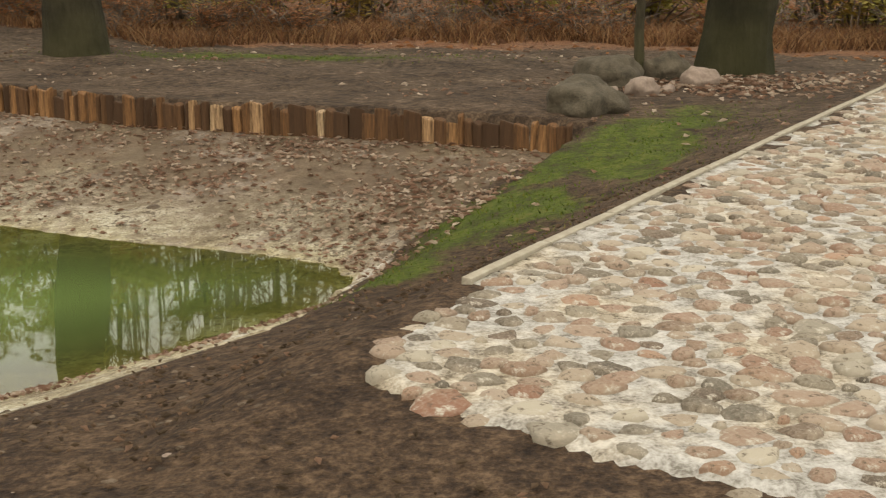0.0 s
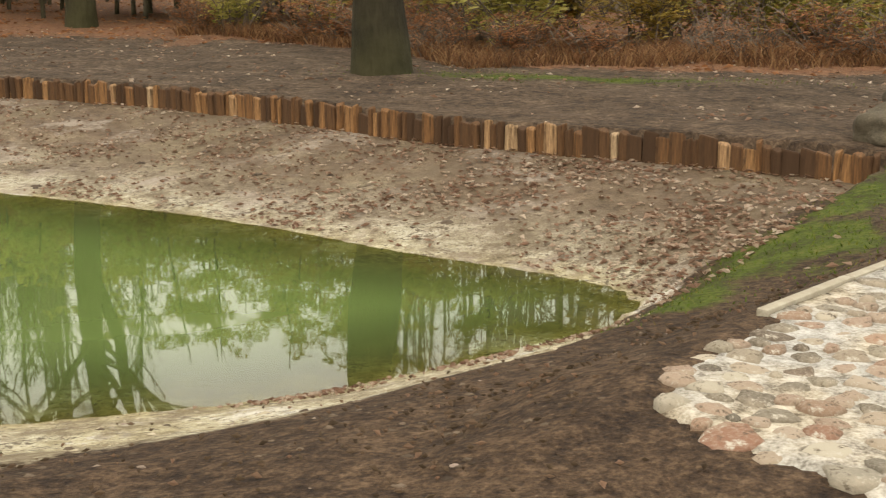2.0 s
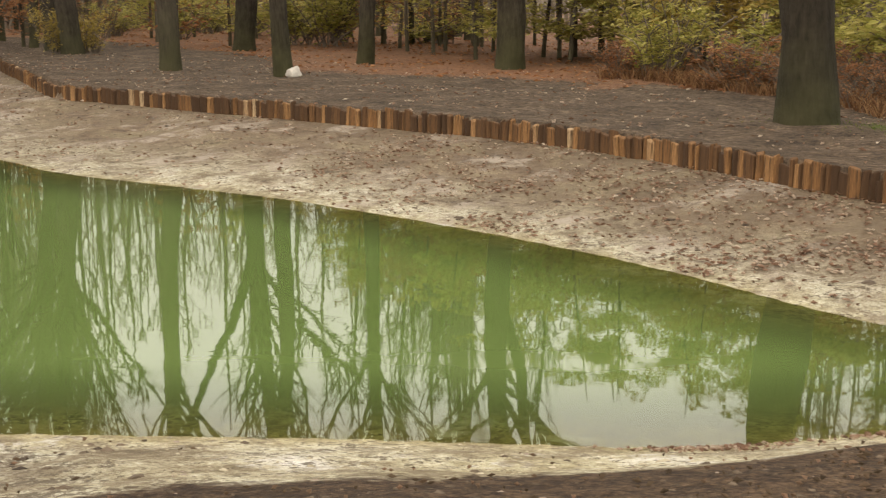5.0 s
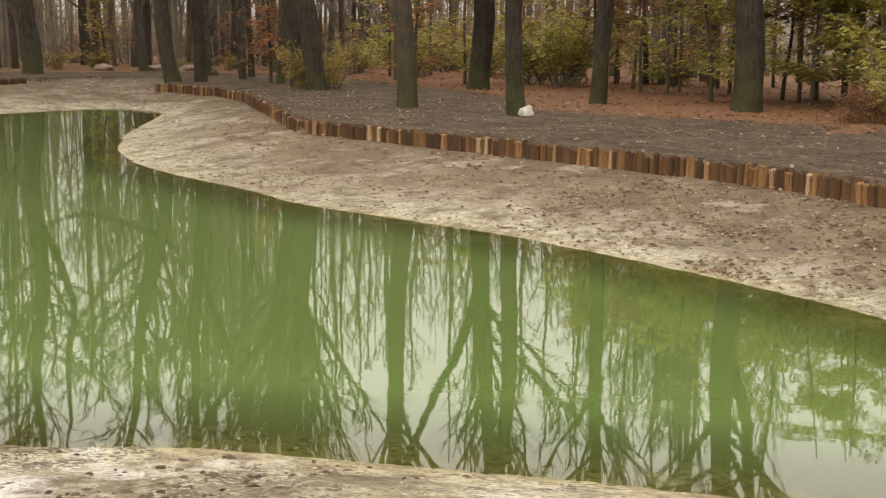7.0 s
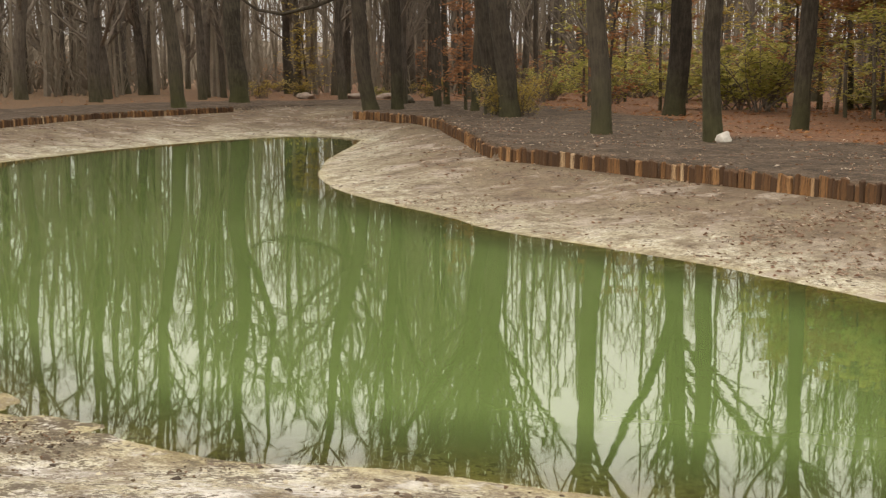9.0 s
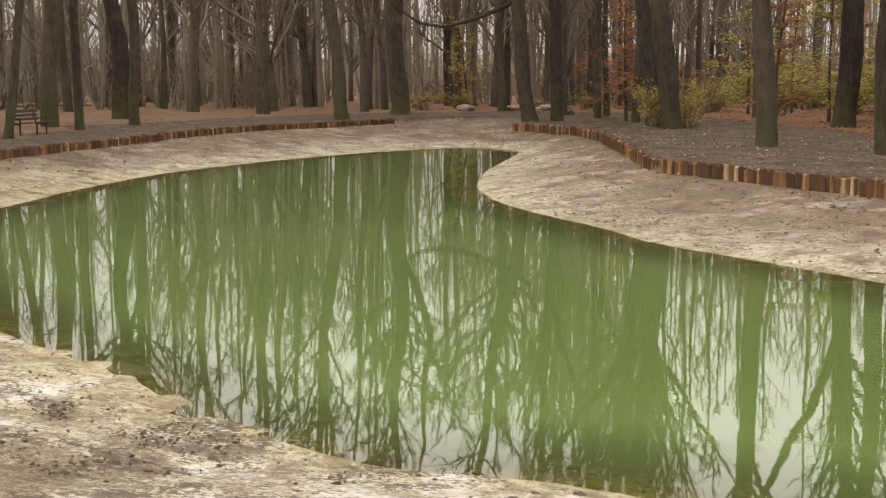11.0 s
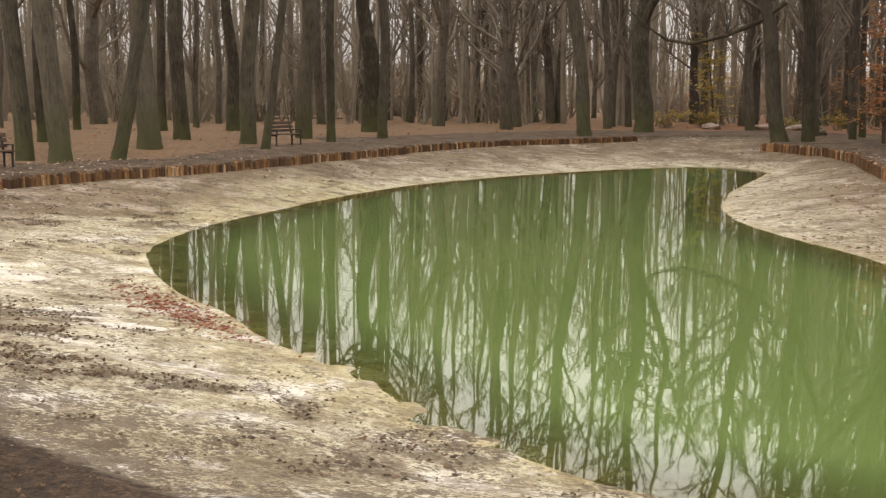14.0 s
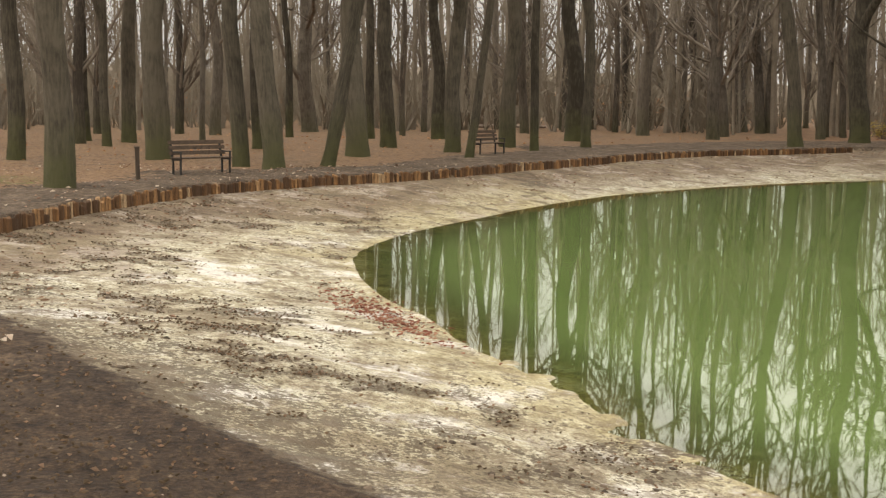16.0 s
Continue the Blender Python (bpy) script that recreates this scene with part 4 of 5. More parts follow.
def cobbled_road():
    rnd = random.Random(5)
    edge = polyline(ROAD + [ROAD[0]], 0.12)
    edge = [(x + 0.03 * hash_noise(np.array([x]), np.array([y]), 4.0, 7)[0] + rnd.uniform(-0.015, 0.015), y + rnd.uniform(-0.03, 0.03)) for x, y in edge]
    root = tagged(new("road"), "pale cobbled ramp of field stones set in light mortar", "road", kind="structure")
    # mortar bed, a real slab with a slightly uneven face
    gx, gy = np.arange(-0.6, 9.6, 0.06), np.arange(2.4, 19.4, 0.06)
    px, py = [a.ravel() for a in np.meshgrid(gx, gy)]
    d, _ = to_line(px, py, ROAD)
    ok = inside(px, py, ROAD) & (d > 0.045) & (px < 9.5)
    idx = np.full(len(px), -1)
    idx[ok] = np.arange(ok.sum())
    w = len(gx)
    k = (np.arange(len(gy) - 1)[:, None] * w + np.arange(w - 1)[None]).ravel()
    q = np.c_[k, k + 1, k + w + 1, k + w]
    q = idx[q[(idx[q] >= 0).all(1)]]
    z = ROAD_Z + 0.008 * hash_noise(px, py, 5, 3) + 0.006 * hash_noise(px, py, 1.2, 4)
    k_side = (px - KERB_A.x) * KERB_DIR.y - (py - KERB_A.y) * KERB_DIR.x
    k_along = (px - KERB_A.x) * KERB_DIR.x + (py - KERB_A.y) * KERB_DIR.y
    z = np.where((d < 0.17) & ((k_side > 0.22) | (k_along < 0.0)), z - 0.10 * (0.17 - d) / 0.12, z)
    road = np.array(ROAD)
    d, at = to_line(px, py, ROAD)
    i = np.floor(at).astype(int) % len(ROAD)
    t = (at - np.floor(at))[:, None]
    foot = road[i] * (1 - t) + road[(i + 1) % len(ROAD)] * t
    p = np.c_[px, py]
    hem = 0.03 + 0.02 * hash_noise(px, py, 6.0, 9)
    p = np.where((d < 0.115)[:, None], foot + (p - foot) * (hem / np.maximum(d, 1e-4))[:, None], p)
    v = np.c_[p[ok], z[ok]]
    top = mesh_object("mortar_bed", v, q.tolist(), MORTAR, root, True)
    bm = bmesh.new()
    bm.from_mesh(top.data)
    rim = [e for e in bm.edges if e.is_boundary]
    ex = bmesh.ops.extrude_edge_only(bm, edges=rim)["geom"]
    bmesh.ops.translate(bm, vec=(0, 0, -0.12), verts=[g for g in ex if isinstance(g, bmesh.types.BMVert)])
    bm.to_mesh(top.data)
    bm.free()
    shapes = [cobble_shape(s) for s in range(10)]
    meshes = []
    for sv, sf in shapes:
        me = bpy.data.meshes.new("cobble")
        me.from_pydata(sv, [], sf)
        me.polygons.foreach_set("use_smooth", [True] * len(sf))
        me.materials.append(COBBLE)
        meshes.append(me)
    spots, cell = [], {}
    for n_ in range(66000):
        x, y = rnd.uniform(-0.5, 9.4), rnd.uniform(2.6, 18.2)
        if x > 1.2 + y * 0.46:
            continue
        size = rnd.choice((0.85, 1.0, 1.1, 1.2, 1.35, 1.55)) if n_ < 60000 else rnd.choice((0.42, 0.52, 0.62))
        c = (int(x / 0.2), int(y / 0.2))
        if any((x - a) ** 2 * 0.75 + (y - b) ** 2 * 1.3 < (0.065 * (size + s)) ** 2 for i in (-1, 0, 1) for j in (-1, 0, 1) for a, b, s in cell.get((c[0] + i, c[1] + j), ())):
            continue
        cell.setdefault(c, []).append((x, y, size))
        spots.append((x, y, size))
    xs, ys = np.array([s[0] for s in spots]), np.array([s[1] for s in spots])
    d, _ = to_line(xs, ys, ROAD)
    ok = inside(xs, ys, ROAD) & (d > 0.035 + 0.06 * np.array([s[2] for s in spots]))
    spots = [(s, dd) for s, o, dd in zip(spots, ok, d) if o]
    spots.sort(key=lambda s: s[0][1] + abs(s[0][0] - 1.2) * 0.6)
    jv, jf = [], []
    for n_, ((x, y, size), dd) in enumerate(spots):
        m = pose(x, y, ROAD_Z - 0.006 + rnd.uniform(-0.012, 0.008) - (0.03 if dd < 0.14 else 0), rnd.uniform(-7, 7), rnd.uniform(-7, 7), rnd.choice((0, 180)) + rnd.gauss(0, 28)) @ Matrix.Diagonal((size, size, rnd.uniform(0.75, 1.15), 1))
        k = rnd.randint(0, 9)
        if n_ < 300:
            ob = new("cobble", meshes[k])
            ob.parent = root
            ob.matrix_basis = m
        else:
            sv, sf = shapes[k]
            o = len(jv)
            jv += [m @ Vector(c) for c in sv]
            jf += [tuple(o + c for c in g) for g in sf]
    tagged(mesh_object("cobbles", jv, jf, COBBLE_FAR, root, True), kind="stuff")
    kerb = tagged(new("kerb"), "narrow pale concrete kerb edging the cobbles", "kerb", kind="structure")
    length = (KERB_B - KERB_A).length
    a = math.degrees(math.atan2(KERB_DIR.y, KERB_DIR.x))
    s = 0.0
    while s < length + 1.5:
        bm = bmesh.new()
        box(bm, 0.495, 0, -0.115, 0.985, 0.070, 0.26, 0.014)
        ob = part("kerb_stone", bm, KERB, kerb)
        p = KERB_A + KERB_DIR * s
        ob.matrix_basis = pose(p.x + 0.03, p.y, ROAD_Z + 0.010 + rnd.uniform(-0.006, 0.006), 0, rnd.uniform(-0.4, 0.4), a + rnd.uniform(-0.4, 0.4))
        s += 1.0


# ---- stones, saplings, benches, post ----


def rock(name, x, y, sx, sy, sz, mat, label, seed, sink=0.25):
    bm = bmesh.new()
    bmesh.ops.create_icosphere(bm, subdivisions=4, radius=1)
    for v in bm.verts:
        p = v.co.copy()
        n = noise.noise(p * 1.1 + Vector((seed * 3.1, 0, 0))) * 0.35 + noise.noise(p * 2.6 + Vector((0, seed * 2.3, 0))) * 0.14 + noise.noise(p * 7 + Vector((0, 0, seed))) * 0.035
        v.co = p * (1 + n)
        # a few broken flats
        for k in range(3):
            d = Vector((math.sin(seed + k * 2.1), math.cos(seed * 1.7 + k * 2.6), 0.55 * math.sin(seed + k))).normalized()
            h = v.co.dot(d) - 0.82
            if h > 0:
                v.co -= d * h * 0.75
        v.co = Vector((v.co.x * sx, v.co.y * sy, v.co.z * sz))
    me = bpy.data.meshes.new(name)
    bm.to_mesh(me)
    bm.free()
    me.polygons.foreach_set("use_smooth", [True] * len(me.polygons))
    me.materials.append(mat)
    ob = new(name, me)
    ob.matrix_basis = pose(x, y, ground_z(x, y) + sz * (1 - 2 * sink) * 0.9, 0, 0, seed * 40)
    return tagged(ob, label, "rock")


def bench(x, y, turn):
    """A park bench: iron end frames with arm rests, slatted seat and back."""
    root = tagged(new("park_bench"), "dark weathered slatted park bench with iron frames on bare earth", "bench", "park benches")
    for sx in (-0.78, 0.78):
        bm = bmesh.new()
        box(bm, sx, -0.20, 0.21, 0.05, 0.05, 0.46, 0.008, pose(0, 0, 0, 0, 0, 0))
        box(bm, sx, 0.22, 0.21, 0.05, 0.05, 0.46, 0.008)
        box(bm, sx, 0.0, 0.42, 0.05, 0.48, 0.05, 0.008)
        box(bm, 0, 0, 0.22, 0.05, 0.05, 0.48, 0.008, pose(sx, 0.24, 0.40, -14, 0, 0))
        end = part("end_frame", bm, BENCH_IRON, root, "dark iron end frame")
        bm = bmesh.new()
        box(bm, sx, -0.02, 0.63, 0.055, 0.46, 0.035, 0.008)
        box(bm, sx, -0.22, 0.53, 0.04, 0.04, 0.2, 0.006)
        part("armrest", bm, BENCH_IRON, end)
    for i in range(4):
        bm = bmesh.new()
        box(bm, 0, -0.19 + i * 0.125, 0.462, 1.78, 0.095, 0.035, 0.006)
        part("seat_slat", bm, BENCH_WOOD, root)
    for i in range(3):
        bm = bmesh.new()
        box(bm, 0, 0, 0, 1.78, 0.032, 0.105, 0.006, pose(0, 0.235 + i * 0.038, 0.60 + i * 0.145, -14, 0, 0))
        part("back_slat", bm, BENCH_WOOD, root)
    root.matrix_basis = pose(x, y, ground_z(x, y) - 0.01, 0, 0, turn)
    return root


def sapling(x, y, h, r, seed, label, mat=None):
    rnd = random.Random(seed)
    root = tagged(new("sapling"), label, "tree")
    v, f, cv, cf = [], [], [], []
    lp, lr, _ = grow(rnd, Vector((0, 0, -0.1)), Vector((0.06, 0.03, 1)).normalized(), h, r, 12, 0.10, 0.10)
    tube(v, f, lp, lr, 8)
    for _ in range(22):
        j = rnd.randint(3, 11)
        a = rnd.uniform(0, 6.3)
        bp, br, _ = grow(rnd, lp[j], Vector((math.cos(a), math.sin(a), 0.9)).normalized(), h * rnd.uniform(0.15, 0.35), lr[j] * 0.5, 5, 0.25, 0.06)
        tube(cv, cf, bp, br, 4)
        for _ in range(4):
            j2 = rnd.randint(1, 4)
            a = rnd.uniform(0, 6.3)
            cp, cr, _ = grow(rnd, bp[j2], Vector((math.cos(a), math.sin(a), 0.8)).normalized(), h * 0.1, 0.006, 2, 0.25, 0.05)
            tube(cv, cf, cp, cr, 3)
    mesh_object("trunk", v, f, mat or BARK, root, True)
    mesh_object("crown", cv, cf, TWIG, root, True)
    root.matrix_basis = pose(x, y, ground_z(x, y), 0, 0, seed * 50)
    return root


# ---- shrubs and loose foliage ----


def leaf_cards(rnd, centres, size, v, f):
    """Small folded leaves, one at each centre."""
    for c in centres:
        a, t = rnd.uniform(0, 6.283), rnd.uniform(-0.9, 0.9)
        s = size * rnd.uniform(0.6, 1.4)
        u = Vector((math.cos(a), math.sin(a), t * 0.5)).normalized() * s
        w = Vector((-math.sin(a) * math.cos(t), math.cos(a) * math.cos(t), math.sin(t))) * s * 0.42
        o = len(v)
        lift = Vector((0, 0, s * 0.16))
        v += [c - u, c + w + lift, c + u, c - w + lift, c]
        f += [(o, o + 4, o + 1), (o + 4, o + 2, o + 1), (o, o + 3, o + 4), (o + 4, o + 3, o + 2)]


def shrub_template(seed, leaves, size, mat, label, kind, tall=1.0):
    """A bush one metre wide and high: arching stems with leaves in ragged clumps along them."""
    rnd = random.Random(seed)
    root = tagged(new(kind), label, "shrub", kind.replace("_", " ") + "s")
    v, f, lv, lf = [], [], [], []
    tips = []
    for _ in range(16):
        a, out = rnd.uniform(0, 6.283), rnd.uniform(0.1, 0.75)
        p = Vector((rnd.uniform(-0.18, 0.18), rnd.uniform(-0.18, 0.18), -0.03))
        pts, rad, _ = grow(rnd, p, Vector((math.cos(a) * out, math.sin(a) * out, 1)).normalized(), rnd.uniform(0.55, 1.05) * tall, 0.012, 6, 0.2, 0.0)
        tube(v, f, pts, rad, 4)
        tips += pts[2:]
        for _ in range(4):
            j = rnd.randint(2, 6)
            b = rnd.uniform(0, 6.283)
            q, r2, _ = grow(rnd, pts[j], Vector((math.cos(b), math.sin(b), 0.7)).normalized(), rnd.uniform(0.12, 0.3), 0.006, 3, 0.3, 0.0)
            tube(v, f, q, r2, 3)
            tips += q[1:]
    clumps = [(rnd.choice(tips), rnd.uniform(0.03, 0.11)) for _ in range(70)]
    centres = []
    for _ in range(leaves):
        c, s = rnd.choice(clumps)
        centres.append(c + Vector((rnd.gauss(0, s), rnd.gauss(0, s), rnd.gauss(0, s * 0.7))))
    leaf_cards(rnd, centres, size, lv, lf)
    mesh_object("woody_frame", v, f, TWIG_HAZED, root)
    mesh_object("foliage", lv, lf, mat, root)
    return root


placed = set()


def set_shrub(src, x, y, w, h, turn):
    m = pose(x, y, ground_z(x, y) - 0.02, 0, 0, turn) @ Matrix.Diagonal((w, w, h, 1))
    if src.name in placed:
        ob = copy_thing(src, m)
        ob.matrix_basis = m
    else:
        placed.add(src.name)
        src.matrix_basis = m
        ob = src
    return ob


def scatter_leaves(name, rnd, spots, size, mat, label, category="leaves"):
    """Curled fallen leaves lying on the ground."""
    xs, ys = np.array([s[0] for s in spots]), np.array([s[1] for s in spots])
    zs = heights(xs, ys)[0]
    v, f = [], []
    for x, y, z in zip(xs, ys, zs):
        s, a = size * rnd.uniform(0.5, 1.4), rnd.uniform(0, 6.283)
        u = Vector((math.cos(a), math.sin(a), rnd.uniform(-0.25, 0.25))) * s
        w = Vector((-math.sin(a), math.cos(a), rnd.uniform(-0.25, 0.25))) * s * 0.55
        c = Vector((x, y, z + 0.012 + 0.2 * s))
        o = len(v)
        h = Vector((0, 0, s * rnd.uniform(0.15, 0.5)))
        v += [c - u, c + w + h, c + u, c - w + h, c - Vector((0, 0, 0.01))]
        f += [(o, o + 4, o + 1), (o + 4, o + 2, o + 1), (o, o + 3, o + 4), (o + 4, o + 3, o + 2)]
    tagged(mesh_object(name, v, f, mat), label, category, kind="stuff")


def scatter_clods(name, rnd, spots, lo, hi, mat, label):
    xs, ys = np.array([s[0] for s in spots]), np.array([s[1] for s in spots])
    zs = heights(xs, ys)[0]
    v, f = [], []
    for x, y, z in zip(xs, ys, zs):
        s = lo + (hi - lo) * rnd.random() ** 2.5
        o = len(v)
        a = rnd.uniform(0, 6.3)
        for k in range(5):
            t = a + k * 1.2566
            q = s * rnd.uniform(0.6, 1.4)
            v.append((x + math.cos(t) * q * 1.5, y + math.sin(t) * q, z - 0.3 * s))
        for k in range(4):
            t = a + k * 1.5708
            q = s * rnd.uniform(0.35, 0.75)
            v.append((x + math.cos(t) * q * 1.25, y + math.sin(t) * q, z + s * rnd.uniform(0.12, 0.4)))
        f += [(o, o + 1, o + 6, o + 5), (o + 1, o + 2, o + 6), (o + 2, o + 3, o + 7, o + 6), (o + 3, o + 4, o + 8, o + 7), (o + 4, o, o + 5, o + 8), (o + 5, o + 6, o + 7, o + 8)]
    tagged(mesh_object(name, v, f, mat), label, "soil", kind="stuff")


def blades(name, rnd, spots, lo, hi, width, mat, label, category, lean=0.35):
    xs, ys = np.array([s[0] for s in spots]), np.array([s[1] for s in spots])
    zs = heights(xs, ys)[0]
    v, f = [], []
    for x, y, z in zip(xs, ys, zs):
        h, a = lo + (hi - lo) * rnd.random() * (0.25 + 0.75 * (0.5 + 0.5 * noise.noise(Vector((x * 0.7, y * 0.7, 0))))), rnd.uniform(0, 6.283)
        b = Vector((math.cos(a), math.sin(a), 0)) * width * rnd.uniform(0.6, 1.4)
        t = Vector((rnd.uniform(-lean, lean), rnd.uniform(-lean, lean), 1)) * h
        p = Vector((x, y, z - 0.01))
        o = len(v)
        v += [p - b, p + b, p + t * 0.55 + b * 0.7, p + t * 0.55 - b * 0.7, p + t + Vector((t.x * 0.5, t.y * 0.5, -0.1 * h))]
        f += [(o, o + 1, o + 2, o + 3), (o + 3, o + 2, o + 4)]
    tagged(mesh_object(name, v, f, mat), label, category, kind="stuff")


# ---- things: round the ramp ----
rock("boulder", 1.71, 14.9, 0.56, 0.45, 0.30, BOULDER, "large rounded grey boulder with thin moss beside the stakes", 1)
rock("boulder", 2.39, 17.87, 0.60, 0.5, 0.30, BOULDER, "dark grey boulder lying behind the smaller stones", 2)
rock("rock", 2.69, 16.7, 0.25, 0.20, 0.17, PALE_ROCK, "pale pinkish rock lying among dry leaves", 3)
rock("rock", 3.66, 17.58, 0.27, 0.21, 0.19, PALE_ROCK, "pale rock resting near the foot of the oak", 4)
rock("rock", 3.37, 18.56, 0.36, 0.28, 0.26, BOULDER, "grey rock half sunk near the sapling", 5)
rock("rock", 2.25, 16.51, 0.13, 0.11, 0.09, PALE_ROCK, "small pale stone beside the boulders", 6)
rock("rock", 3.13, 17, 0.11, 0.09, 0.08, PALE_ROCK, "small pale stone among dry leaves", 7)
rock("rock", -22.86, 27.10, 0.30, 0.22, 0.19, WHITE_ROCK, "pale whitish rock at the foot of a tree", 8)
rock("rock", -67.22, 39.98, 0.75, 0.5, 0.26, PALE_ROCK, "flat pale rock on the far bank", 9)
rock("rock", -65.37, 42.35, 0.9, 0.5, 0.24, PALE_ROCK, "flat pale rock on the far bank", 10)
rock("rock", -63.25, 43.41, 0.7, 0.5, 0.22, PALE_ROCK, "flat pale rock on the far bank", 11)
rock("rock", -57.4, 40.8, 0.5, 0.4, 0.3, BOULDER, "mossy grey rock between the far trees", 12)
sapling(2.98, 18.75, 5.0, 0.085, 3, "thin crooked bare sapling among the boulders")
bench(-35.2, -1.5, 122)
bench(-47.6, 9.15, 132)
v, f = [], []
tube(v, f, [Vector((-94.3, 17.4, 1.0)), Vector((-94.5, 19.2, 1.06)), Vector((-94.8, 21.2, 1.02)), Vector((-95, 23.1, 0.98))], [0.13, 0.125, 0.12, 0.10], 8)
fallen = tagged(new("fallen_trunk"), "pale barkless fallen trunk lying in the far wood", "log")
mesh_object("stem", v, f, PALE_ROCK, fallen, True)
post = tagged(new("post"), "short weathered wooden post standing beside the path", "post")
bm = bmesh.new()
box(bm, 0, 0, 0.36, 0.10, 0.10, 0.92, 0.012)
part("shaft", bm, POST_WOOD, post)
bm = bmesh.new()
box(bm, 0, 0, 0.84, 0.12, 0.12, 0.05, 0.012)
part("cap", bm, POST_WOOD, post)
post.matrix_basis = pose(-33.35, -3.1, ground_z(-33.35, -3.1), 1.5, 1, 20)

# ---- shrubs ----
GREEN_BUSH = [shrub_template(30 + k, 1700, 0.036, GREEN_LEAF, "thin green-yellow woodland shrub", "green_shrub") for k in range(3)]
YELLOW_BUSH = [shrub_template(40 + k, 1700, 0.034, YELLOW_LEAF, "low yellow autumn shrub in the wood", "yellow_shrub") for k in range(2)]
RUST_BUSH = [shrub_template(50 + k, 1300, 0.032, RUST_LEAF, "rust-brown beech scrub with dry leaves", "rust_shrub") for k in range(2)]
BARE_BUSH = [shrub_template(60 + k, 420, 0.028, RUST_LEAF, "bare brown thicket with few dry leaves", "bare_thicket") for k in range(2)]
rs = random.Random(21)
# the hedge-like belt behind the east bank
for k in range(46):
    a = radians(rs.uniform(-30, 25.5))
    d = rs.uniform(28, 36) + max(0, math.degrees(a) - 12) * 0.5
    src = rs.choice((GREEN_BUSH[0], GREEN_BUSH[1], GREEN_BUSH[2], GREEN_BUSH[0], RUST_BUSH[0], YELLOW_BUSH[0], BARE_BUSH[0]))
    set_shrub(src, -math.sin(a) * d, math.cos(a) * d, rs.uniform(2.0, 3.6), rs.uniform(1.6, 3.6), rs.uniform(0, 360))
for k in range(30):
    a = radians(rs.uniform(-26, 25.5))
    d = rs.uniform(26.0, 28.0) + max(0, math.degrees(a) - 14) * 0.7
    set_shrub(rs.choice((RUST_BUSH[0], RUST_BUSH[1], BARE_BUSH[0], BARE_BUSH[1])), -math.sin(a) * d, math.cos(a) * d, rs.uniform(1.2, 2.2), rs.uniform(0.7, 1.3), rs.uniform(0, 360))
# green undergrowth deep in the wood
for k in range(26):
    a = radians(rs.choice((rs.uniform(30, 40), rs.uniform(38, 49), rs.uniform(38, 49))))
    d = rs.uniform(58, 92)
    set_shrub(rs.choice((GREEN_BUSH[0], GREEN_BUSH[1], GREEN_BUSH[2], BARE_BUSH[0], RUST_BUSH[0])), -math.sin(a) * d, math.cos(a) * d, rs.uniform(2.2, 5), rs.uniform(1.4, 4.2), rs.uniform(0, 360))
for k in range(7):
    a, d = radians(rs.uniform(52, 63)), rs.uniform(76, 100)
    set_shrub(rs.choice((GREEN_BUSH[0], YELLOW_BUSH[0], YELLOW_BUSH[1], BARE_BUSH[0])), -math.sin(a) * d, math.cos(a) * d, rs.uniform(1.2, 2.2), rs.uniform(0.8, 1.5), rs.uniform(0, 360))
for k in range(60):
    a, d = radians(rs.choice((rs.uniform(30, 58), rs.uniform(30, 112)))), rs.uniform(100, 150)
    set_shrub(rs.choice((BARE_BUSH[0], BARE_BUSH[1], BARE_BUSH[1], RUST_BUSH[1])), -math.sin(a) * d, math.cos(a) * d, rs.uniform(5, 10), rs.uniform(2.0, 4.5), rs.uniform(0, 360))
# the yellow bush and rusty beeches by the great tree
set_shrub(YELLOW_BUSH[0], -39.05, 32.00, 1.5, 2, 20)
set_shrub(YELLOW_BUSH[1], -38.49, 33.40, 1.6, 1.7, 140)
set_shrub(YELLOW_BUSH[1], -40.36, 34.55, 1.9, 1.9, 250)


def leafy_branches(name, x, y, low, high, spread, count, size, mat, label, seed):
    """A young tree that still holds its dry leaves."""
    rnd = random.Random(seed)
    root = tagged(new(name), label, "tree")
    v, f, cv, cf, lv, lf, centres = [], [], [], [], [], [], []
    pts, rad, _ = grow(rnd, Vector((0, 0, -0.1)), Vector((0, 0, 1)), high * 1.05, 0.09, 10, 0.06, 0.1)
    tube(v, f, pts, rad, 7)
    for _ in range(46):
        h = rnd.uniform(low, high)
        i = min(9, int(h / (high * 1.05) * 10))
        a = rnd.uniform(0, 6.283)
        q, r2, _ = grow(rnd, pts[i], Vector((math.cos(a), math.sin(a), 0.25)).normalized(), spread * rnd.uniform(0.4, 1.0) * (1.15 - h / high * 0.6), 0.02, 6, 0.2, 0.02)
        tube(cv, cf, q, r2, 3)
        for _ in range(count // 46):
            c = rnd.choice(q[1:])
            centres.append(c + Vector((rnd.gauss(0, 0.2), rnd.gauss(0, 0.2), rnd.gauss(0, 0.10))))
    leaf_cards(rnd, centres, size, lv, lf)
    # the lightened stems also brighten the shaded gaps under the leaves
    mesh_object("trunk", v, f, BARK_HAZED, root)
    crown = mesh_object("crown", cv + lv, cf + [tuple(i + len(cv) for i in q) for q in lf], TWIG_HAZED, root)
    crown.data.materials.append(mat)
    crown.data.polygons.foreach_set("material_index", [0] * len(cf) + [1] * len(lf))
    root.matrix_basis = pose(x, y, ground_z(x, y), 0, 0, seed * 30)


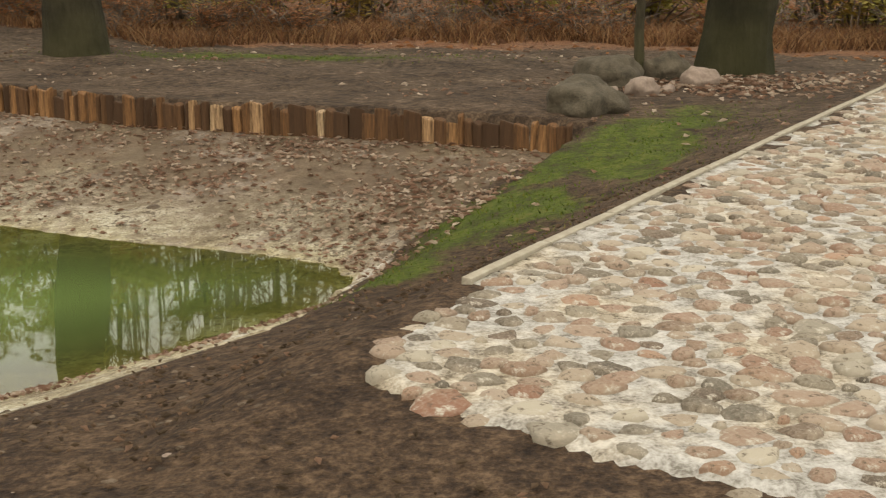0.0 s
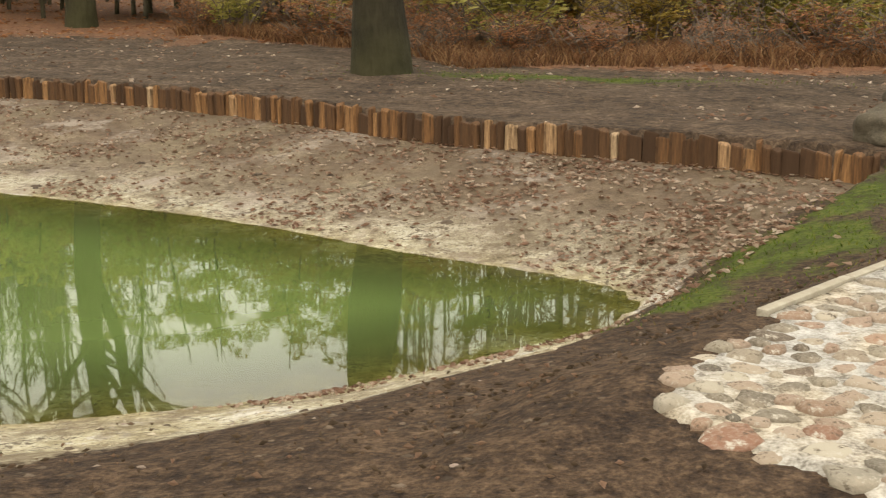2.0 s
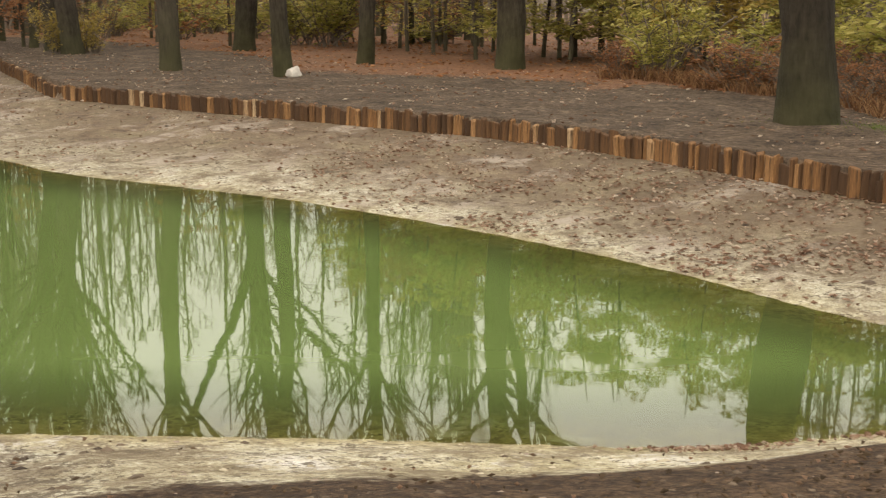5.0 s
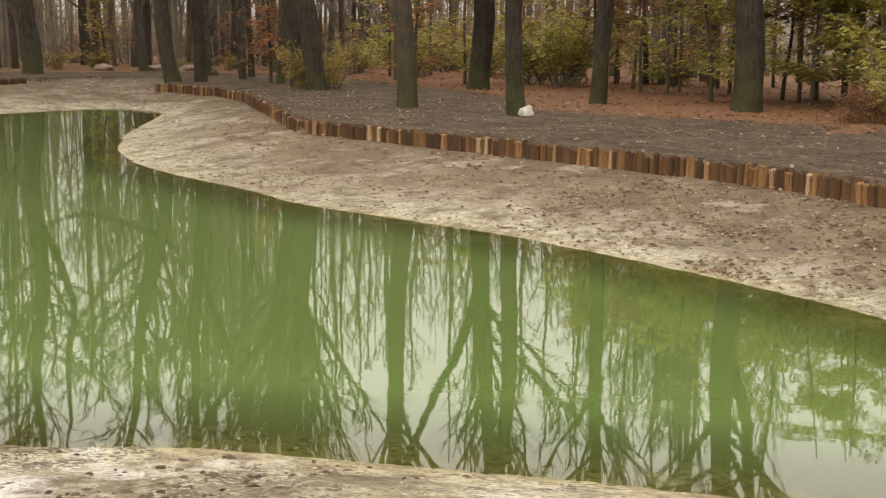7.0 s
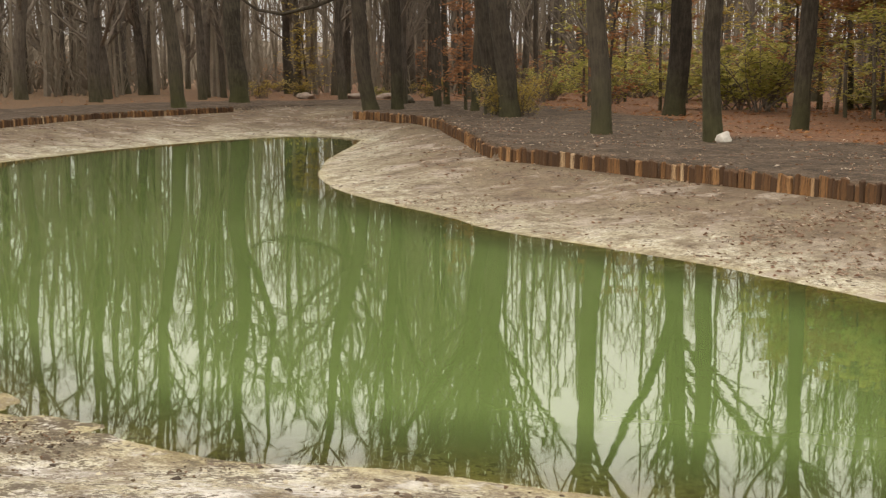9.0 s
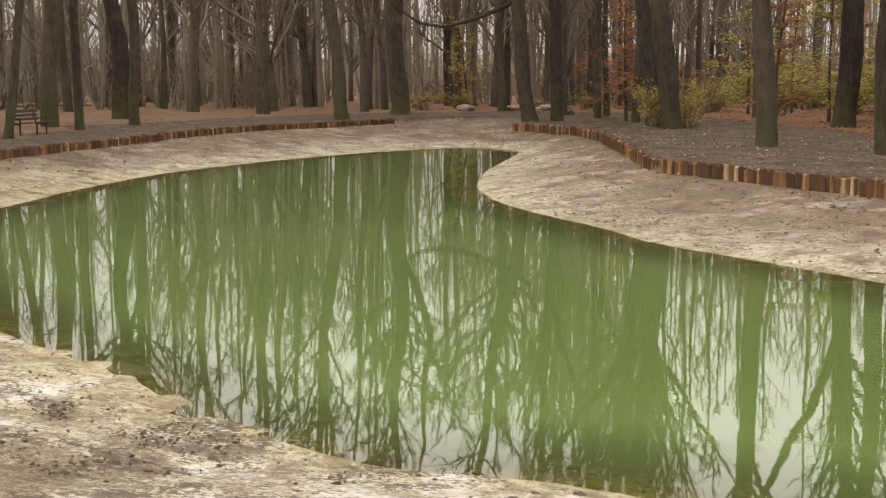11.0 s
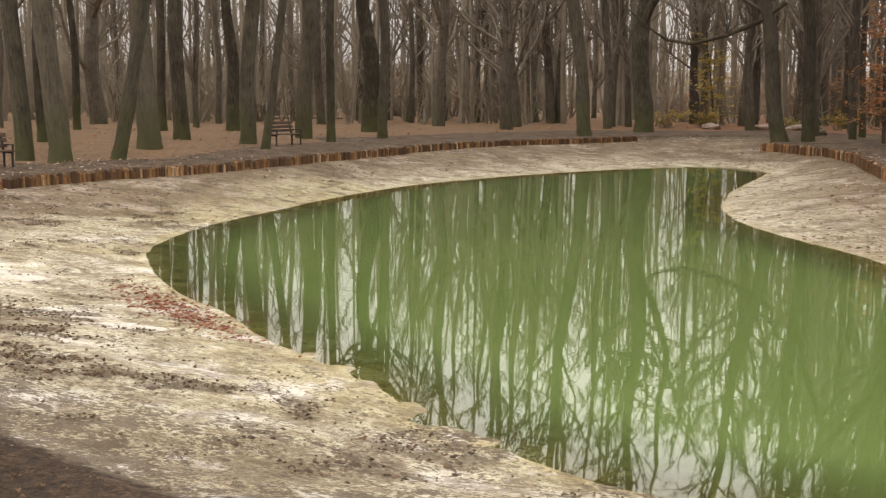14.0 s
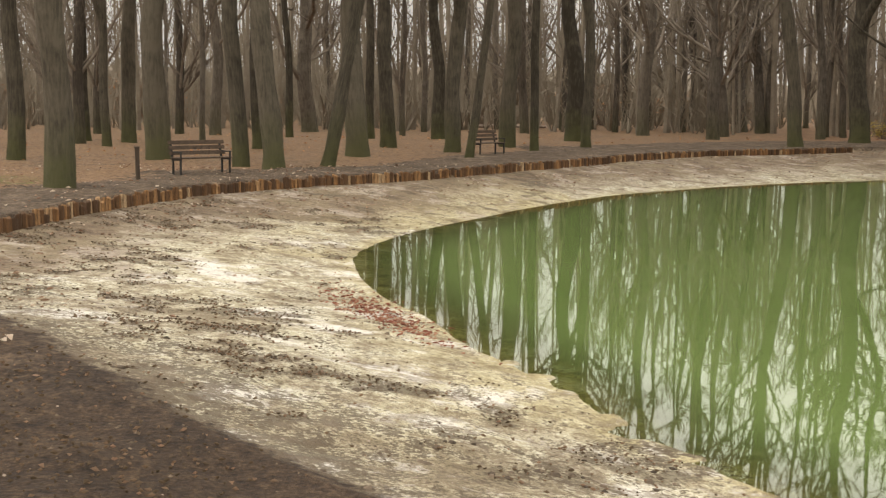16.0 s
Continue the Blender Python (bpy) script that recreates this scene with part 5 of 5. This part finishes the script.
leafy_branches("beech", -46.36, 36.34, 1.0, 6.5, 2.6, 1600, 0.11, RUST_LEAF, "young beech holding rust-brown autumn leaves", 1)
leafy_branches("beech", -50.68, 40.44, 0.8, 6.0, 2.4, 1300, 0.11, RUST_LEAF, "young beech holding rust-brown autumn leaves", 2)
leafy_branches("young_maple", -73.58, 43.79, 1.0, 6.0, 2.4, 900, 0.13, YELLOW_LEAF, "slender young maple with sparse yellow leaves", 3)
leafy_branches("young_maple", -32.04, 45.46, 1.0, 6.0, 3.0, 1000, 0.11, YELLOW_LEAF, "slender young maple with sparse yellow leaves", 4)
leafy_branches("young_maple", -22.79, 47.22, 0.8, 6.0, 3.0, 1000, 0.11, GREEN_LEAF, "slender young maple with sparse green-yellow leaves", 5)
leafy_branches("young_maple", -18.94, 49.09, 0.8, 6.0, 3.0, 1000, 0.11, YELLOW_LEAF, "slender young maple with sparse yellow leaves", 6)

# young trees standing over the belt of shrubs
for k in range(15):
    a = -28 + k * 4.0 + rs.uniform(-1.2, 1.2)
    d = rs.uniform(31, 40) + max(0, a - 16) * 0.9
    top = rs.uniform(10, 13) if a < 16.5 else d * 0.26 - 3.6
    leafy_branches("young_lime", -math.sin(radians(a)) * d, math.cos(radians(a)) * d, 0.8, top, rs.uniform(2.4, 3.4), 5600 if a < 16.5 else 3200, 0.12, GREEN_LEAF if k % 4 else YELLOW_LEAF,
                   "young lime tree with thin green-yellow foliage", 60 + k)
for k in range(9):
    a, d = 15.5 + k * 1.75 + rs.uniform(-0.5, 0.5), rs.uniform(40, 48)
    leafy_branches("young_lime", -math.sin(radians(a)) * d, math.cos(radians(a)) * d, 1.2, d * 0.315 - 3.4, rs.uniform(3.0, 3.8), 3800, 0.125, GREEN_LEAF if k % 3 else YELLOW_LEAF,
                   "young lime tree with thin green-yellow foliage", 120 + k)
for k in range(13):
    a, d = radians(30 + k * 1.45 + rs.uniform(-1, 1)), rs.uniform(50, 74)
    leafy_branches("young_lime", -math.sin(a) * d, math.cos(a) * d, 1.0, rs.uniform(6, 10), rs.uniform(2.5, 3.8), 1100, 0.14, (GREEN_LEAF, YELLOW_LEAF, RUST_LEAF)[k % 3],
                   "slender young tree with sparse autumn foliage", 90 + k)

# taller young trees whose crowns close the gap over the east bank
for k in range(26):
    a, d = radians(14 + k * 0.9 + rs.uniform(-0.5, 0.5)), rs.uniform(44, 62)
    leafy_branches("young_lime", -math.sin(a) * d, math.cos(a) * d, d * 0.155 - 3.8, d * (rs.uniform(0.245, 0.280) if k < 10 else rs.uniform(0.215, 0.25)) - 3.4, rs.uniform(3.4, 4.4), 3400, 0.135, (GREEN_LEAF, YELLOW_LEAF, GREEN_LEAF, RUST_LEAF)[k % 4],
                   "tall young lime tree with thin autumn foliage", 160 + k)

# ---- the wood closing off the distance ----


def far_woods():
    rnd = random.Random(77)
    v, f = [], []
    for _ in range(2000):
        a = radians(rnd.uniform(-40, 130))
        d = rnd.uniform(84 if a > radians(55) else 95, 230)
        if -30 < math.degrees(a) < 26:
            d = rnd.uniform(45, 200)
        p = Vector((-math.sin(a) * d, math.cos(a) * d, BANK_TOP - 0.2))
        r = rnd.uniform(0.07, 0.26)
        pts, rad, _ = grow(rnd, p, Vector((rnd.uniform(-0.06, 0.06), rnd.uniform(-0.06, 0.06), 1)), rnd.uniform(13, 24) if not 17 < math.degrees(a) < 30 else rnd.uniform(5, 9), r, 5, 0.04, 0.05)
        tube(v, f, pts, rad, 4)
        for _ in range(12):
            j = rnd.randint(1, 4)
            b = rnd.uniform(0, 6.3)
            q, r2, _ = grow(rnd, pts[j].lerp(pts[j + 1], rnd.random()), Vector((math.cos(b), math.sin(b), 1.2)).normalized(), rnd.uniform(2, 6), 0.04, 3, 0.25, 0.05)
            tube(v, f, q, r2, 3)
    tagged(mesh_object("far_woods", v, f, FAR_BARK_HAZED), "distant leafless wood of thin grey-brown stems in haze-paled colour", "woods", kind="stuff")
    # brushwood between the far stems
    v, f = [], []
    for _ in range(2100):
        a = radians(rnd.choice((rnd.uniform(28, 125), rnd.uniform(66, 112))))
        d = rnd.uniform(85, 215)
        p = Vector((-math.sin(a) * d, math.cos(a) * d, BANK_TOP - 0.2))
        top = rnd.uniform(3, 7) + (2.5 if math.degrees(a) > 70 else 0)
        for _ in range(5):
            b = rnd.uniform(0, 6.3)
            q, r2, _ = grow(rnd, p, Vector((0.45 * math.cos(b), 0.45 * math.sin(b), 1)).normalized(), top * rnd.uniform(0.6, 1.0), 0.045, 4, 0.22, 0.06)
            tube(v, f, q, r2, 3)
            for _ in range(2):
                c = rnd.uniform(0, 6.3)
                e, r3, _ = grow(rnd, q[rnd.randint(1, 3)], Vector((math.cos(c), math.sin(c), 0.8)).normalized(), rnd.uniform(1, 2.6), 0.03, 2, 0.25, 0.05)
                tube(v, f, e, r3, 3)
    tagged(mesh_object("far_brushwood", v, f, FAR_BRUSH_HAZED), "hazy brown leafless brushwood between distant trees", "brushwood", kind="stuff")
    # low wooded rise at the end of sight
    v, f = [], []
    steps = 700
    for k in range(steps + 1):
        a = radians(-60 + 210 * k / steps)
        h = 8.0 + 1.5 * max(0, min(1, (math.degrees(a) - 68) / 12)) + 1.2 * noise.noise(Vector((k * 0.08, 0, 0))) + 1.2 * noise.noise(Vector((k * 0.35, 5, 0))) + rnd.uniform(-0.7, 0.7)
        for d, z in ((250, 0.8), (254, h * 0.6), (262, h), (300, 0.5)):
            v.append((-math.sin(a) * d, math.cos(a) * d, z))
    for k in range(steps):
        for j in range(3):
            o = k * 4 + j
            f.append((o, o + 4, o + 5, o + 1))
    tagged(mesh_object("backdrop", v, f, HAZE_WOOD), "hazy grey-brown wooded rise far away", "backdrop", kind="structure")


# distance haze is put into these three pale base colours
FAR_BRUSH_HAZED = plain("far_hazed_brush", (0.16, 0.134, 0.10), (0.28, 0.24, 0.185), 0.8, 1.0, 0.1)
FAR_BARK_HAZED = plain("far_hazed_bark", (0.15, 0.124, 0.095), (0.28, 0.24, 0.187), 0.8, 1.0, 0.1)
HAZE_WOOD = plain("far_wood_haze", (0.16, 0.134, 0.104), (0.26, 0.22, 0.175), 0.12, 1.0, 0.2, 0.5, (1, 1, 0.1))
far_woods()

DARK_LEAF = leaf_material("rotting_leaves", [(0, (0.065, 0.045, 0.029)), (0.45, (0.125, 0.086, 0.055)), (0.8, (0.20, 0.130, 0.085)), (1, (0.30, 0.18, 0.12))])
SAND_LUMP = plain("sand_lumps", (0.22, 0.18, 0.115), (0.50, 0.445, 0.33), 8, 0.95, 0.6, 0.02, islands=0.4)
CRUMB = plain("dark_crumbs", (0.045, 0.033, 0.023), (0.16, 0.120, 0.085), 8, 0.95, 0.6, 0.02, islands=0.4)

# ---- loose cover on the ground ----
rl = random.Random(9)


def bank_field(rnd, count, box_, keep):
    """Random places in a rectangle, kept by a rule on arrays of places and distances to shore and rim."""
    x, y = np.array([rnd.uniform(box_[0], box_[1]) for _ in range(count)]), np.array([rnd.uniform(box_[2], box_[3]) for _ in range(count)])
    ds, dr = to_line(x, y, POND)[0], to_line(x, y, RIM)[0]
    ok = keep(x, y, ds, dr, inside(x, y, POND), inside(x, y, RIM), np.array([rnd.random() for _ in range(count)]))
    return list(zip(x[ok], y[ok]))


scatter_leaves("fallen_leaves", rl, bank_field(rl, 90000, (-22, 3, 9.8, 20.5), lambda x, y, ds, dr, p, r, u: r & ~p & (ds > 0.05) & (u < 1.0 * np.clip((x + 17) / 17, 0.05, 1) * clump(x, y, 0.9, 3) ** 2.0)), 0.041, BROWN_LEAF,
               "brown and reddish fallen leaves strewn on the sandy bank", "leaves")
scatter_leaves("bank_leaves", rl, bank_field(rl, 55000, (-58, -14, -5, 34), lambda x, y, ds, dr, p, r, u: r & ~p & (ds > 0.1) & (u < 0.5 * clump(x, y, 0.5, 4) ** 1.6 * np.clip(1.6 - dr / 3, 0.25, 1))), 0.05, BROWN_LEAF,
               "scattered brown leaves along the pond bed", "leaves")
scatter_leaves("path_leaves", rl, bank_field(rl, 40000, (-40, 8, -10, 34), lambda x, y, ds, dr, p, r, u: ~r & (np.hypot(x, y) > 4) & ~inside(x, y, ROAD) & (u < 0.5 * clump(x, y, 0.6, 6) ** 1.5 * np.clip((np.hypot(x, y) - 7) / 12, 0.03, 1))), 0.05, BROWN_LEAF,
               "few brown leaves lying on the dark soil", "leaves")
scatter_leaves("litter_leaves", rl, bank_field(rl, 60000, (-75, 8, -12, 60), lambda x, y, ds, dr, p, r, u: ~r & (dr > 8.5) & (np.hypot(x, y) > 20) & (u < 0.45 * clump(x, y, 0.3, 6) * np.where(x < -1.3 * y, 0.12, 1))), 0.09, RUST_LEAF,
               "rust-brown leaf litter covering the woodland floor", "leaves")
scatter_leaves("red_leaf_drift", rl, [(-16.2 + 1.25 * t + rl.gauss(0, 0.35), 1.66 + 0.25 * t + rl.gauss(0, 0.22)) for t in [rl.gauss(-0.25, 0.95) for _ in range(620)]], 0.034, RED_LEAF, "drift of red fallen leaves at the water's edge", "leaves")
scatter_leaves("oak_leaves", rl, [(4.1 + rl.gauss(0, 1.0), 17.8 + rl.gauss(0, 0.9)) for _ in range(900)], 0.06, BROWN_LEAF, "dry brown leaves gathered round the oak and stones", "leaves")
scatter_leaves("shore_leaves", rl, bank_field(rl, 30000, (-3.6, 0.2, 7.0, 11.5), lambda x, y, ds, dr, p, r, u: ~p & (ds < 0.5) & (y < 10.9) & (u < 0.8 * clump(x, y, 1.3, 14) ** 1.5 * np.exp(-(ds / 0.25) ** 2))), 0.026, BROWN_LEAF,
               "brown leaves washed up along the shore", "leaves")
scatter_clods("pebbles", rl, bank_field(rl, 1500, (-12, 2, -3, 10), lambda x, y, ds, dr, p, r, u: ~p & ~inside(x, y, ROAD) & (np.hypot(x, y) > 2.5) & (u < 0.2)), 0.006, 0.026, PALE_ROCK, "small pale pebbles on the dark soil")
scatter_leaves("leaf_crumbs", rl, bank_field(rl, 210000, (-30, -1, -5.5, 9), lambda x, y, ds, dr, p, r, u: r & ~p & (ds > 0.08) & (y < 9.3) & (u < (0.012 + 0.40 * drift(x, y, 28)) * np.clip(1.5 - dr / 4.5, 0.35, 1) * np.clip((-x - 7) / 4, 0.06, 1))), 0.021, DARK_LEAF,
               "dark rotting leaf scraps on pale sand", "leaves")
scatter_clods("sand_lumps", rl, bank_field(rl, 40000, (-16, -0.5, 0, 10.5), lambda x, y, ds, dr, p, r, u: r & ~p & (ds < 1.6) & (u < 0.35 * clump(x, y, 1.1, 33) ** 2)), 0.008, 0.030, SAND_LUMP, "pale lumps of wet sand along the shore")
scatter_clods("sand_clods", rl, bank_field(rl, 120000, (-28, -0.5, -5.5, 9), lambda x, y, ds, dr, p, r, u: r & ~p & (ds > 0.03) & (y < 9.8) & (u < (0.004 + 0.30 * drift(x, y, 28)) * np.clip(1.35 - dr / 4, 0.3, 1) * np.clip((-x - 4) / 4, 0.04, 1))), 0.006, 0.052, CRUMB,
              "dark crumbs of soil lying on pale sand")
scatter_clods("bank_clods", rl, bank_field(rl, 40000, (-50, 2, 10, 30), lambda x, y, ds, dr, p, r, u: r & ~p & (u < 0.22 * clump(x, y, 0.6, 9) ** 2.2)), 0.015, 0.07, CLOD,
              "dark crumbs of soil on the sloping bank")
scatter_clods("soil_clods", rl, bank_field(rl, 26000, (-12, 3, -4, 11), lambda x, y, ds, dr, p, r, u: ~r & ~inside(x, y, ROAD) & (np.hypot(x, y) > 2.5) & (u < 0.5 * clump(x, y, 1.2, 2) ** 1.5) & (heights(x, y)[2] < 0.25)), 0.006, 0.028, CRUMB,
              "dark crumbly soil clods")


scatter_leaves("bark_mulch", rl, bank_field(rl, 130000, (-17, 4, -6, 11), lambda x, y, ds, dr, p, r, u: ~r & ~inside(x, y, ROAD) & (np.hypot(x, y) > 2.4) & (u < 0.30 * clump(x, y, 0.9, 52) ** 2) & (heights(x, y)[2] < 0.25)), 0.022, DARK_LEAF,
               "dark scraps of bark and rotting leaf on the soil", "mulch")


def turf_rule(x, y, ds, dr, p, r, u):
    return u < heights(x, y)[2] * 0.9 * clump(x, y, 1.5, 12)


blades("turf", rl, bank_field(rl, 30000, (-1.5, 5.5, 6.0, 15.5), turf_rule), 0.02, 0.07, 0.006, GRASS, "short green grass strip beside the kerb", "grass", 0.6)
blades("thin_grass", rl, bank_field(rl, 9000, (-8, 2, 20.5, 24), turf_rule), 0.03, 0.08, 0.008, GRASS, "thin green grass on trodden soil", "grass", 0.6)
dry = []
for _ in range(15000):
    a = rl.uniform(-28, 26)
    d = 25.2 - 1.0 * math.exp(-((a - 11) / 5) ** 2) + max(0, a - 13) * 0.7 + abs(rl.gauss(0, 2.0)) + 0.4 * math.sin(a * 0.9)
    dry.append((-math.sin(radians(a)) * d, math.cos(radians(a)) * d))
blades("dry_grass", rl, dry, 0.10, 0.75, 0.013, DRY_STALK, "tangled rust-brown dry grass and stalks at the wood's edge", "grass", 0.75)

# ---- stones and stakes, piece by piece ----
palisade("palisade_east", STAKES_EAST, "low palisade of split brown stakes holding the eastern bank", (-6, 17))
palisade("palisade_west", STAKES_WEST, "low palisade of split brown stakes holding the western bank", (-33, 0))
cobbled_road()
